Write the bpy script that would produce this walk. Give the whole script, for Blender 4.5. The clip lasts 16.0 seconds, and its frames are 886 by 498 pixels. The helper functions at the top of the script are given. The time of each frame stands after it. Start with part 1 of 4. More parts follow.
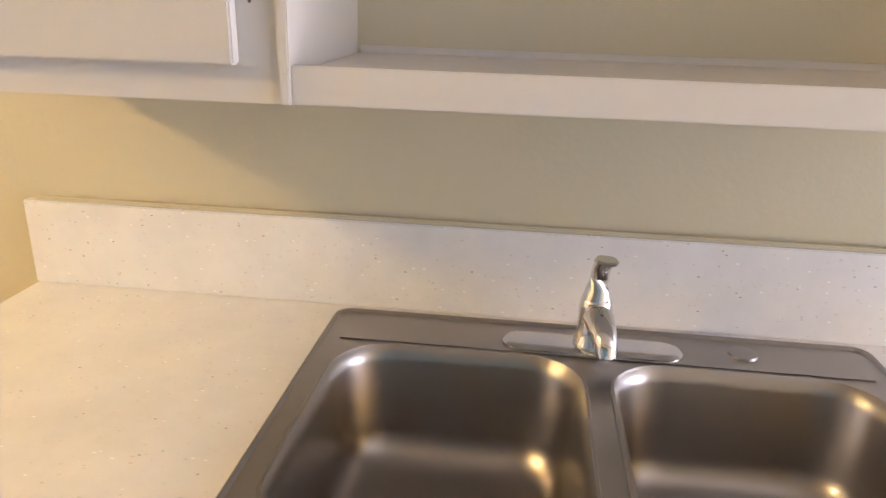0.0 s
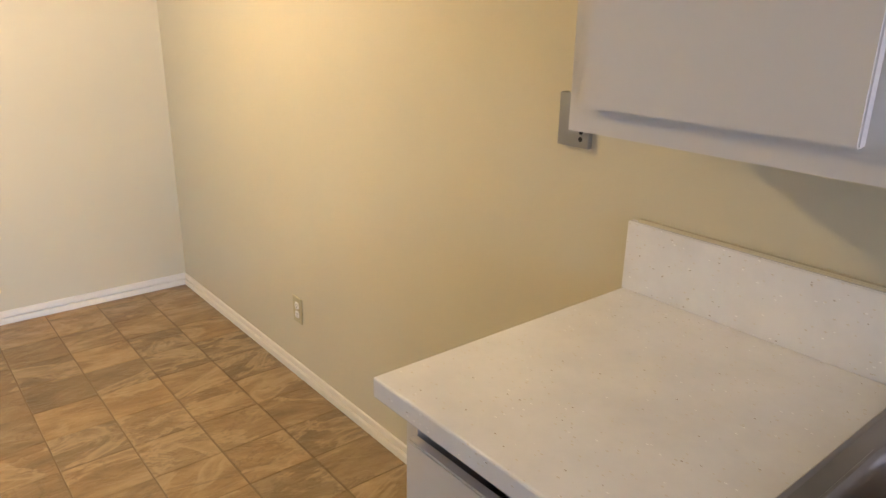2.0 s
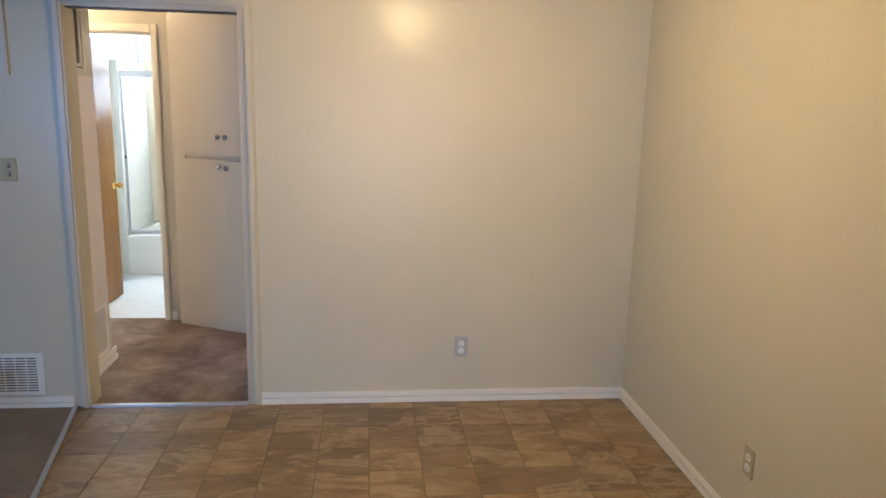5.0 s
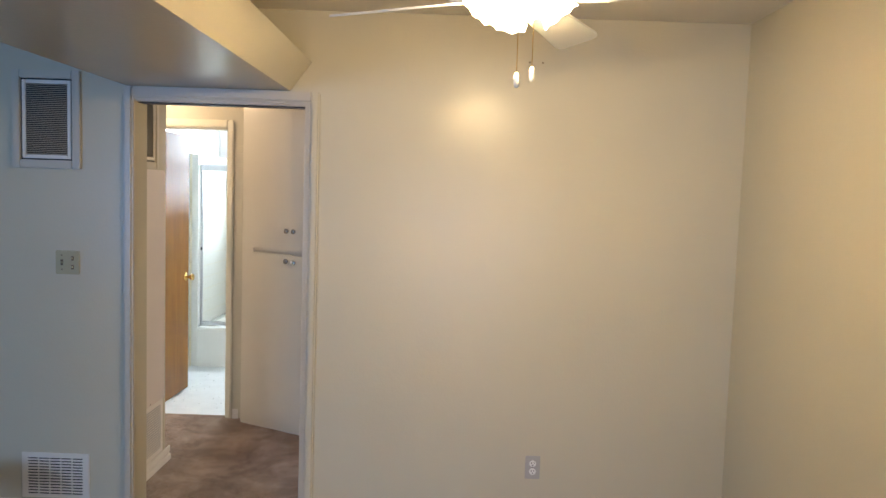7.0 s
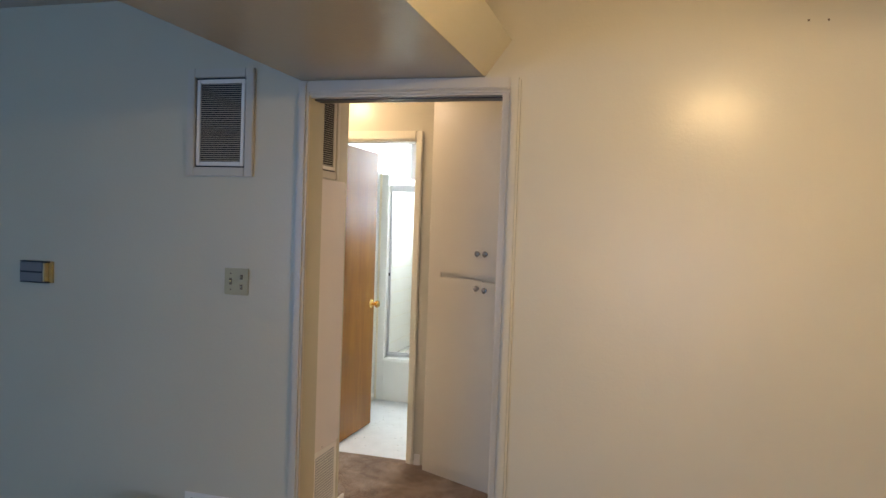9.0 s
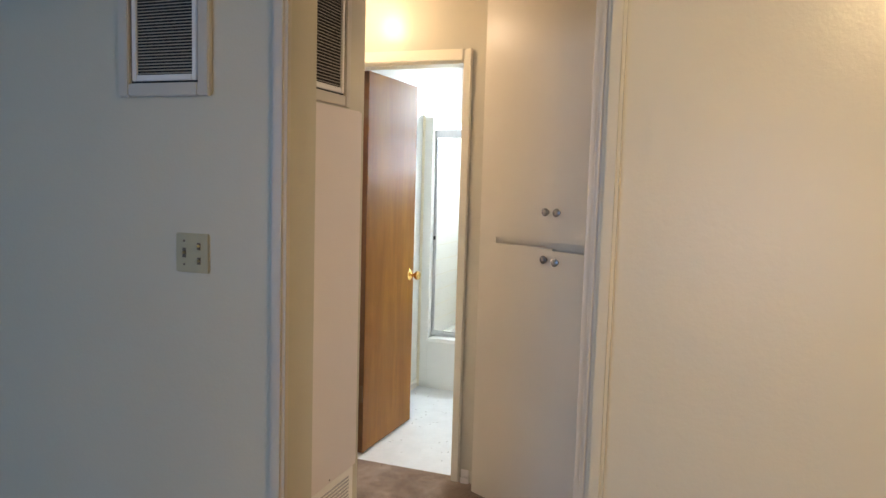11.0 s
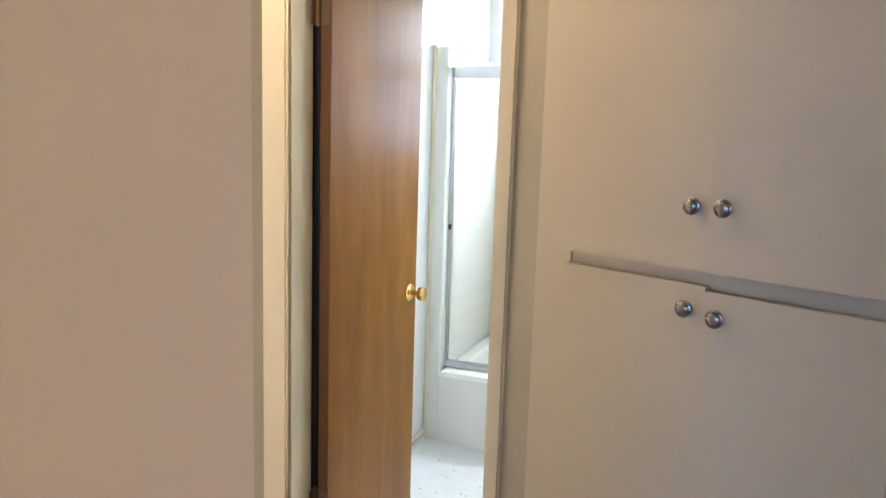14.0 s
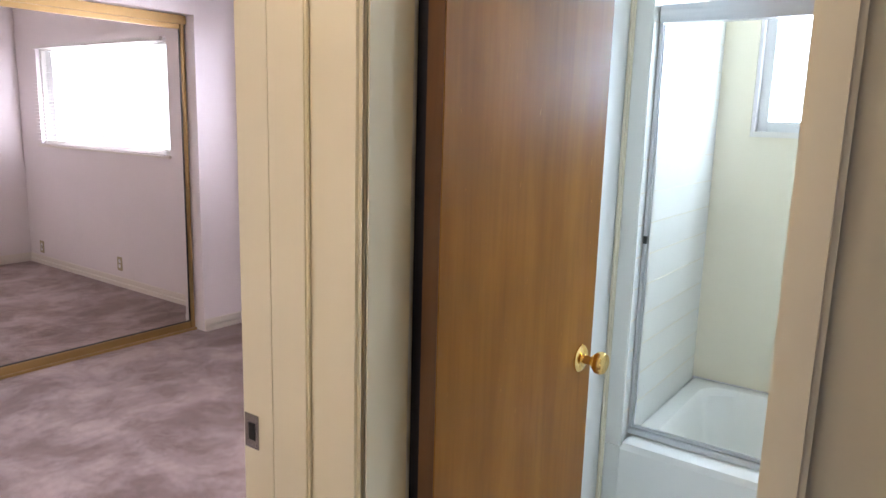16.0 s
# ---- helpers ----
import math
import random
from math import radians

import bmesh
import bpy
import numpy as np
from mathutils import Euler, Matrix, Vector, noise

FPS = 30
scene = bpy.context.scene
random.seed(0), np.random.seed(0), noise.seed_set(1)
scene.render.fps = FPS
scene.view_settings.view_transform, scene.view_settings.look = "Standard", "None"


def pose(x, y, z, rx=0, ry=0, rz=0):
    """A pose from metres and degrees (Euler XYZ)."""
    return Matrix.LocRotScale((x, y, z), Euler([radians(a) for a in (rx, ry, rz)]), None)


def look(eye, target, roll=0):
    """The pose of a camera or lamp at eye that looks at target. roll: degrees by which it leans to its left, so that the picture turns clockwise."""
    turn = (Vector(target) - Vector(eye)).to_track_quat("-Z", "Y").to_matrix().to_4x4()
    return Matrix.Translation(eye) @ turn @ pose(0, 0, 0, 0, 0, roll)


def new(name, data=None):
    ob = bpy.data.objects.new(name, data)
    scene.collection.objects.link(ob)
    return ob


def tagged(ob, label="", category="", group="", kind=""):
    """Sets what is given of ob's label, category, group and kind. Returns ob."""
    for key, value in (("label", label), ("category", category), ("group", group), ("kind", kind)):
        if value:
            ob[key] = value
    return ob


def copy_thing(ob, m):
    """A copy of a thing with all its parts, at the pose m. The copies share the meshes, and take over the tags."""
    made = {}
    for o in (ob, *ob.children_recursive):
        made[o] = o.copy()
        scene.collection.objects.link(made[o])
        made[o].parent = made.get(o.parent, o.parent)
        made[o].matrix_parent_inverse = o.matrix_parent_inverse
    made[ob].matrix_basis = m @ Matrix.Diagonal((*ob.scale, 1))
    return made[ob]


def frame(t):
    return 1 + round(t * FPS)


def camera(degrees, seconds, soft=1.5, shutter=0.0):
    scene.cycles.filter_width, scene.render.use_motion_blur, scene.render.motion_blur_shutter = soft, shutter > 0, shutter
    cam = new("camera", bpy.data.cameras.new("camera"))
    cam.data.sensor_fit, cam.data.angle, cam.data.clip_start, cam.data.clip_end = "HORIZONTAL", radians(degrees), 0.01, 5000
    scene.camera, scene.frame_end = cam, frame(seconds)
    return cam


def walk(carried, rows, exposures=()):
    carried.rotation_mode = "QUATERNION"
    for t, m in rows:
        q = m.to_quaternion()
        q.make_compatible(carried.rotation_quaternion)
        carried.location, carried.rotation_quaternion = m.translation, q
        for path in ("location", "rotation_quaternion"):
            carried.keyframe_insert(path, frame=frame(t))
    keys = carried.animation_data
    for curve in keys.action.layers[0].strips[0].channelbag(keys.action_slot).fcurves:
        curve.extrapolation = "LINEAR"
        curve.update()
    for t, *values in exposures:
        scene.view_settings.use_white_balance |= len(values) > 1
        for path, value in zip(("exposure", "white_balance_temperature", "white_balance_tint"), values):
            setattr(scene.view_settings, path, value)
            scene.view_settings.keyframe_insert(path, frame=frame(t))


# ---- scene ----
# ---------------------------------------------------------------- camera
cam = camera(63.9, 16.0)
PATH = [
    (0, (3.733, -1.105, 1.42), (3.514, 0.766, 0.748), 1.6),
    (0.5, (3.704, -1.118, 1.431), (3.236, 0.707, 0.759), 1.4),
    (1, (3.713, -1.147, 1.45), (2.855, 0.534, 0.785), 1.5),
    (1.5, (3.723, -1.192, 1.468), (2.517, 0.262, 0.811), 1.5),
    (2, (3.736, -1.238, 1.493), (2.277, -0.034, 0.842), 1.1),
    (2.5, (3.735, -1.265, 1.504), (2.127, -0.24, 0.901), 1.2),
    (3, (3.75, -1.292, 1.523), (2.03, -0.428, 0.982), 1.1),
    (3.5, (3.762, -1.348, 1.544), (1.946, -0.668, 1.053), 1.5),
    (4, (3.711, -1.369, 1.535), (1.831, -0.862, 1.078), 1.6),
    (4.5, (3.682, -1.417, 1.539), (1.76, -1.051, 1.124), 1.7),
    (5, (3.634, -1.428, 1.592), (1.686, -1.216, 1.194), 1.5),
    (7.3, (3.265, -1.354, 1.605), (1.269, -1.431, 1.516), 2.1),
    (7.5, (3.196, -1.345, 1.592), (1.204, -1.508, 1.517), 2.2),
    (8, (3.045, -1.342, 1.572), (1.086, -1.737, 1.499), 2.1),
    (8.5, (2.873, -1.417, 1.522), (0.945, -1.945, 1.451), 2.0),
    (9, (2.66, -1.518, 1.508), (0.736, -2.06, 1.436), 2.0),
    (9.5, (2.411, -1.574, 1.476), (0.488, -2.115, 1.388), 2.2),
    (10, (2.17, -1.619, 1.454), (0.272, -2.239, 1.336), 2.0),
    (12.5, (0.905, -2.134, 1.456), (-0.955, -2.836, 1.229), 1.9),
    (13, (0.668, -2.217, 1.437), (-1.19, -2.915, 1.191), 1.8),
    (13.5, (0.396, -2.275, 1.441), (-1.455, -2.985, 1.179), 1.8),
    (14, (0.18, -2.355, 1.436), (-1.662, -3.081, 1.155), 1.8),
    (14.5, (-0.064, -2.46, 1.447), (-1.905, -3.187, 1.16), 2.0),
    (15, (-0.311, -2.535, 1.432), (-2.144, -3.278, 1.133), 2.1),
    (15.5, (-0.534, -2.606, 1.441), (-2.235, -3.601, 1.101), 1.8),
    (16, (-0.698, -2.75, 1.449), (-2.292, -3.9, 1.083), 1.6),
]
EXPOSURE = [(0, 1.43, 7700, 15), (1.5, 0.9, 7050, 14), (2.5, 0.55, 6500, 13), (4.5, -0.02, 6300, 15), (7.5, -0.1, 6450, 13), (9.5, -0.32, 6950, 16), (12.5, 0.06, 6550, 15), (14.5, -0.24, 6250, 15), (15.5, -0.52, 5700, 13), (16, -0.53, 6050, 16)]
walk(cam, [(t, look(eye, target, roll)) for t, eye, target, roll in PATH], EXPOSURE)

# ---------------------------------------------------------------- plan (metres)
CEIL = 2.44          # ceiling height
E_WALL = 7.6         # east wall of kitchen and living room
S_WALL = -7.4        # south wall of living room
DOOR_L, DOOR_R, DOOR_H = -2.859, -2.045, 2.01     # opening to the hall
HALL_S = -2.975      # hall's south wall face
HALL_N = -2.03       # hall's north wall face
ALC_X = -0.677       # where the hall widens to the south
BATH_X = -1.515      # east face of the bathroom wall
BATH_L, BATH_R, BATH_H = -3.49, -2.884, 2.015    # bathroom door opening
BED_N = -3.785       # bedroom's north wall face
OUT_X = -3.76        # inner face of the outer west wall
MIRROR_Y = -6.67     # face of the closet's mirror doors

# ---------------------------------------------------------------- world and lights
world = bpy.data.worlds.new("world")
scene.world = world
world.use_nodes = True
wn = world.node_tree
sky = wn.nodes.new("ShaderNodeTexSky")
sky.sky_type, sky.sun_disc = "NISHITA", False
sky.sun_elevation, sky.sun_rotation = radians(48), radians(140)
wn.nodes["Background"].inputs["Strength"].default_value = 0.12
wn.links.new(sky.outputs[0], wn.nodes["Background"].inputs["Color"])


def lamp(name, kind, m, watts, colour, size=0.1, size_y=None):
    data = bpy.data.lights.new(name, kind)
    data.energy, data.color = watts, colour
    if kind == "AREA":
        data.shape, data.size, data.size_y = "RECTANGLE", size, size_y or size
    elif kind == "SUN":
        data.angle = size
    else:
        data.shadow_soft_size = size
    ob = new(name, data)
    ob.matrix_world = m
    return ob


lamp("sun", "SUN", look((0, 0, 0), (-0.55, 0.6, -0.85)), 2.0, (1, 0.95, 0.88), radians(0.5))
WARM = (1.0, 0.76, 0.38)
lamp("window_light_living", "AREA", look((E_WALL + 0.05, -5.2, 1.35), (0, -4.6, 0.3)), 152, (0.20, 0.48, 1.0), 1.9, 1.4)
lamp("window_light_kitchen", "AREA", look((E_WALL + 0.05, -1.2, 1.05), (0, -1.2, 0.7)), 77, (0.63, 0.71, 1.0), 1.85, 1.9)
lamp("window_light_bedroom_two", "AREA", look((-0.6, 1.16, 1.5), (-0.6, 0, 1.2)), 34, (1.0, 0.93, 0.88), 1.1, 0.9)
lamp("window_light_bedroom", "AREA", look((OUT_X - 0.06, -5.12, 1.53), (0, -5.12, 1.2)), 170, (0.94, 0.90, 1.0), 1.5, 0.75)
lamp("window_light_bath", "AREA", look((OUT_X - 0.06, -3.05, 1.85), (0, -3.05, 1.2)), 47, (0.71, 0.87, 1.0), 0.8, 0.8)
lamp("hall_bulb", "POINT", pose(-1.13, -3.42, 2.27), 13.2, (1.0, 0.79, 0.56), 0.05)

# ---------------------------------------------------------------- materials
def material(name, colour, rough=0.5, metal=0.0, spec=0.5):
    m = bpy.data.materials.new(name)
    m.use_nodes = True
    b = m.node_tree.nodes["Principled BSDF"]
    b.inputs["Base Color"].default_value = (*colour, 1)
    b.inputs["Roughness"].default_value = rough
    b.inputs["Metallic"].default_value = metal
    b.inputs["Specular IOR Level"].default_value = spec
    return m


def nodes(m):
    return m.node_tree.nodes, m.node_tree.links, m.node_tree.nodes["Principled BSDF"]


def coords(m, scale=(1, 1, 1), obj=False):
    n, l, b = nodes(m)
    mp = n.new("ShaderNodeMapping")
    mp.inputs["Scale"].default_value = scale
    if obj:
        l.new(n.new("ShaderNodeTexCoord").outputs["Object"], mp.inputs["Vector"])
    else:
        l.new(n.new("ShaderNodeNewGeometry").outputs["Position"], mp.inputs["Vector"])
    return mp.outputs["Vector"]


def noise_tex(m, vec, scale, detail=4, rough=0.55, distort=0.0):
    n, l, b = nodes(m)
    t = n.new("ShaderNodeTexNoise")
    t.inputs["Scale"].default_value, t.inputs["Detail"].default_value = scale, detail
    t.inputs["Roughness"].default_value, t.inputs["Distortion"].default_value = rough, distort
    l.new(vec, t.inputs["Vector"])
    return t.outputs["Fac"]


def ramp(m, fac, stops):
    n, l, b = nodes(m)
    r = n.new("ShaderNodeValToRGB")
    while len(r.color_ramp.elements) < len(stops):
        r.color_ramp.elements.new(0.5)
    for e, (p, c) in zip(r.color_ramp.elements, stops):
        e.position = p
        e.color = (*c, 1) if len(c) == 3 else c
    l.new(fac, r.inputs["Fac"])
    return r.outputs["Color"]


def blend(m, fac, a, b2, kind="MIX"):
    n, l, b = nodes(m)
    x = n.new("ShaderNodeMix")
    x.data_type, x.blend_type = "RGBA", kind
    for sock, v in ((x.inputs[0], fac), (x.inputs[6], a), (x.inputs[7], b2)):
        if isinstance(v, (int, float)):
            sock.default_value = v
        elif isinstance(v, tuple):
            sock.default_value = (*v, 1)
        else:
            l.new(v, sock)
    return x.outputs[2]


def bump(m, height, strength=0.2, distance=0.01):
    n, l, b = nodes(m)
    bp = n.new("ShaderNodeBump")
    bp.inputs["Strength"].default_value, bp.inputs["Distance"].default_value = strength, distance
    l.new(height, bp.inputs["Height"])
    l.new(bp.outputs["Normal"], b.inputs["Normal"])


def paint(name, colour, rough, peel=0.25, scale=90):
    """Rolled wall paint: faint orange peel, slow waves and slight change of tone."""
    m = material(name, colour, rough)
    n, l, b = nodes(m)
    v = coords(m)
    big = noise_tex(m, v, 1.3, 3)
    dark = tuple(c * 0.95 for c in colour)
    l.new(ramp(m, big, [(0.3, dark), (0.7, colour)]), b.inputs["Base Color"])
    fine = noise_tex(m, v, scale, 3, 0.6)
    slow = noise_tex(m, v, 38, 2)
    n2 = n.new("ShaderNodeMath")
    n2.operation = "MULTIPLY_ADD"
    l.new(slow, n2.inputs[0])
    n2.inputs[1].default_value = 0.9
    l.new(fine, n2.inputs[2])
    bump(m, n2.outputs[0], peel, 0.0012)
    rr = n.new("ShaderNodeMapRange")
    l.new(slow, rr.inputs["Value"])
    rr.inputs["To Min"].default_value, rr.inputs["To Max"].default_value = rough - 0.015, rough + 0.02
    l.new(rr.outputs["Result"], b.inputs["Roughness"])
    return m


WALL = paint("wall_paint", (0.62, 0.562, 0.42), 0.25, 0.42)
WALL.node_tree.nodes["Principled BSDF"].inputs["Specular IOR Level"].default_value = 0.3
CEILING = paint("ceiling_paint", (0.74, 0.70, 0.62), 0.8, 0.5, 60)
TRIM = paint("trim_gloss", (0.82, 0.77, 0.68), 0.28, 0.03)
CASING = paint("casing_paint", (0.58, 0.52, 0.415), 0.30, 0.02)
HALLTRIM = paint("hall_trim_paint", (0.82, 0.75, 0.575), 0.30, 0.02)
LINEN = paint("linen_cabinet_enamel", (0.645, 0.575, 0.44), 0.30, 0.06)
LINEN.node_tree.nodes["Principled BSDF"].inputs["Specular IOR Level"].default_value = 0.2
PANEL = paint("panel_enamel", (0.74, 0.65, 0.575), 0.30, 0.06)
CABINET = paint("cabinet_enamel", (0.67, 0.635, 0.605), 0.24, 0.12)
BEDWALL = paint("bedroom_paint", (0.83, 0.78, 0.78), 0.55)
BATHWALL = paint("bath_paint", (0.84, 0.84, 0.80), 0.16)
SURROUND = paint("tub_surround", (0.88, 0.80, 0.61), 0.12, 0.0)
TUBMAT = paint("tub_enamel", (0.85, 0.84, 0.78), 0.12, 0.02)
PLATE = material("ivory_plastic", (0.43, 0.38, 0.235), 0.45, spec=0.3)
PLATE_G = material("grey_plastic", (0.42, 0.40, 0.38), 0.4)
DARKGREY = material("dark_grey_plastic", (0.17, 0.17, 0.175), 0.45)
YELLOWED = material("yellowed_plastic", (0.42, 0.30, 0.10), 0.45)
CREAM = material("cream_plastic", (0.60, 0.50, 0.28), 0.45)
DARK = material("dark_gap", (0.015, 0.014, 0.013), 0.8)
BLACK = material("black_plastic", (0.02, 0.02, 0.02), 0.4)
CHROME = material("chrome", (0.66, 0.66, 0.68), 0.07, 1)
ALU = material("aluminium", (0.62, 0.62, 0.63), 0.32, 1)
GALVANISED = material("galvanised_steel", (0.40, 0.39, 0.37), 0.42, 1)
PEWTER = material("pewter", (0.31, 0.29, 0.275), 0.27, 1)
BRASS = material("brass", (0.86, 0.60, 0.22), 0.14, 1)
COPPER = material("worn_copper", (0.50, 0.27, 0.14), 0.4, 1)
BRONZE = material("bronze", (0.16, 0.11, 0.07), 0.45, 0.8)
GOLD = material("gold_anodised", (0.34, 0.225, 0.09), 0.38, 0.7)
MIRROR = material("mirror", (0.86, 0.83, 0.81), 0.01, 1)
# near-black navy of the sheet that shades the bathroom hinge gap
NAVY = material("navy_gap_shade", (0.018, 0.02, 0.034), 0.9)
RED = material("red_dot", (0.6, 0.03, 0.03), 0.4)
WHITE = material("white_plastic", (0.78, 0.77, 0.74), 0.4)
GLASS = material("clear_glass", (0.985, 0.995, 0.99), 0.02)
GLASS.node_tree.nodes["Principled BSDF"].inputs["Transmission Weight"].default_value = 1
GLASS.node_tree.nodes["Principled BSDF"].inputs["IOR"].default_value = 1.12


def emitter(name, colour, strength):
    m = material(name, colour, 0.5)
    b = m.node_tree.nodes["Principled BSDF"]
    b.inputs["Emission Color"].default_value = (*colour, 1)
    b.inputs["Emission Strength"].default_value = strength
    return m


SHADE = emitter("lit_glass_shade", (1.0, 0.78, 0.48), 16.0)
DAY = emitter("bright_outdoors", (0.93, 0.97, 1.0), 3.2)
GLOBE = emitter("lit_globe", (1.0, 0.8, 0.55), 5.0)


def vinyl():
    """Printed stone-look sheet tile: mottled browns with pale veins, a tone for each tile."""
    m = material("vinyl_tile", (0.3, 0.2, 0.1), 0.36)
    n, l, b = nodes(m)
    info = n.new("ShaderNodeObjectInfo")
    v = n.new("ShaderNodeVectorMath")
    v.operation = "MULTIPLY_ADD"
    l.new(coords(m), v.inputs[0])
    v.inputs[1].default_value = (1.9, 0.8, 1)
    off = n.new("ShaderNodeVectorMath")
    off.operation = "SCALE"
    off.inputs[0].default_value = (37, 91, 13)
    l.new(info.outputs["Random"], off.inputs["Scale"])
    l.new(off.outputs[0], v.inputs[2])
    vec = v.outputs[0]
    base = ramp(m, noise_tex(m, vec, 5, 7, 0.6, 0.5), [(0.25, (0.125, 0.080, 0.042)), (0.5, (0.23, 0.157, 0.083)), (0.75, (0.34, 0.25, 0.15))])
    tone = ramp(m, info.outputs["Random"], [(0.0, (0.74, 0.75, 0.76)), (0.5, (0.97, 0.96, 0.94)), (1.0, (1.2, 1.14, 1.04))])
    soft = noise_tex(m, vec, 2.2, 6, 0.62, 1.1)
    ridge = ramp(m, soft, [(0.51, (0, 0, 0)), (0.555, (0.7, 0.7, 0.7)), (0.60, (0.25, 0.25, 0.25)), (0.66, (0, 0, 0))])
    col = blend(m, 1.0, base, tone, "MULTIPLY")
    col2 = blend(m, ridge, col, (0.40, 0.295, 0.18))
    dark = ramp(m, noise_tex(m, vec, 1.9, 6, 0.65, 1.6), [(0.40, (0, 0, 0)), (0.425, (0.5, 0.5, 0.5)), (0.44, (0, 0, 0))])
    l.new(blend(m, dark, col2, (0.12, 0.075, 0.035)), b.inputs["Base Color"])
    bump(m, noise_tex(m, vec, 9, 6, 0.6, 1.2), 0.45, 0.012)
    return m


def carpet(name, dark, light):
    """Cut-pile carpet with brushed patches."""
    m = material(name, light, 0.95, spec=0.1)
    n, l, b = nodes(m)
    v = coords(m)
    patch = noise_tex(m, v, 3.0, 9, 0.68, 0.3)
    fibre = noise_tex(m, v, 320, 2, 0.7)
    c = ramp(m, patch, [(0.38, dark), (0.5, tuple((a + d) / 2 for a, d in zip(dark, light))), (0.60, light)])
    f = ramp(m, fibre, [(0.3, (0.7, 0.7, 0.7)), (0.7, (1.1, 1.1, 1.1))])
    tuft = ramp(m, noise_tex(m, v, 22, 6, 0.7), [(0.3, (0.8, 0.8, 0.8)), (0.7, (1.14, 1.14, 1.14))])
    l.new(blend(m, 1.0, blend(m, 1.0, c, tuft, "MULTIPLY"), f, "MULTIPLY"), b.inputs["Base Color"])
    bump(m, fibre, 0.8, 0.006)
    b.inputs["Sheen Weight"].default_value = 0.3
    return m


def speckled(name, base, rough, flecks, size=1.0):
    """Pale stone or vinyl with sparse flecks."""
    m = material(name, base, rough)
    n, l, b = nodes(m)
    v = coords(m)
    col = ramp(m, noise_tex(m, v, 9, 6, 0.65), [(0.3, tuple(c * 0.90 for c in base)), (0.65, base)])
    for scale, cut, colour in flecks:
        vo = n.new("ShaderNodeTexVoronoi")
        vo.inputs["Scale"].default_value = scale * size
        vo.inputs["Randomness"].default_value = 1
        mp = n.new("ShaderNodeMapping")
        mp.inputs["Scale"].default_value = (0.62, 1.25, 1.3)
        mp.inputs["Rotation"].default_value = (0.2, 0.3, scale)
        l.new(v, mp.inputs["Vector"])
        l.new(mp.outputs[0], vo.inputs["Vector"])
        sep = n.new("ShaderNodeSeparateColor")
        l.new(vo.outputs["Color"], sep.inputs[0])
        pick = n.new("ShaderNodeMath")
        pick.operation = "GREATER_THAN"
        pick.inputs[1].default_value = 0.93
        l.new(sep.outputs[0], pick.inputs[0])
        near = n.new("ShaderNodeMath")
        near.operation = "LESS_THAN"
        near.inputs[1].default_value = cut
        l.new(vo.outputs["Distance"], near.inputs[0])
        mul = n.new("ShaderNodeMath")
        mul.operation = "MULTIPLY"
        l.new(pick.outputs[0], mul.inputs[0])
        l.new(near.outputs[0], mul.inputs[1])
        col = blend(m, mul.outputs[0], col, colour)
    l.new(col, b.inputs["Base Color"])
    bump(m, noise_tex(m, v, 60, 2), 0.03, 0.001)
    return m


def wood(name, dark, light, rough=0.32, axis=2):
    m = material(name, light, rough)
    n, l, b = nodes(m)
    s = [5, 5, 5]
    s[axis] = 0.6
    v = coords(m, tuple(s), True)
    grain = noise_tex(m, v, 1.5, 5, 0.55, 0.9)
    v2 = coords(m, tuple(x * (7 if i != axis else 3) for i, x in enumerate(s)), True)
    pore = noise_tex(m, v2, 2.2, 3, 0.6)
    c = ramp(m, grain, [(0.3, dark), (0.55, tuple((a + d) / 2 for a, d in zip(dark, light))), (0.72, light)])
    p = ramp(m, pore, [(0.35, (0.92, 0.91, 0.90)), (0.6, (1, 1, 1))])
    worn = ramp(m, noise_tex(m, coords(m, (1, 1, 0.35), True), 70, 3, 0.7), [(0.70, (0, 0, 0)), (0.76, (0.4, 0.4, 0.4))])
    rubbed = ramp(m, noise_tex(m, coords(m, (1, 1, 0.45), True), 3.2, 4, 0.6), [(0.45, (0.88, 0.86, 0.82)), (0.62, (1.08, 1.06, 1.05))])
    col = blend(m, 1.0, blend(m, 1.0, c, p, "MULTIPLY"), rubbed, "MULTIPLY")
    l.new(blend(m, worn, col, tuple(min(1, x * 1.9) for x in light)), b.inputs["Base Color"])
    bump(m, pore, 0.03, 0.002)
    return m


def brushed(name, colour, rough, stretch):
    m = material(name, colour, rough, 1)
    n, l, b = nodes(m)
    v = coords(m, stretch)
    t = noise_tex(m, v, 5, 2)
    rr = n.new("ShaderNodeMapRange")
    l.new(t, rr.inputs["Value"])
    rr.inputs["To Min"].default_value, rr.inputs["To Max"].default_value = rough - 0.001, rough + 0.002
    l.new(rr.outputs["Result"], b.inputs["Roughness"])
    return m


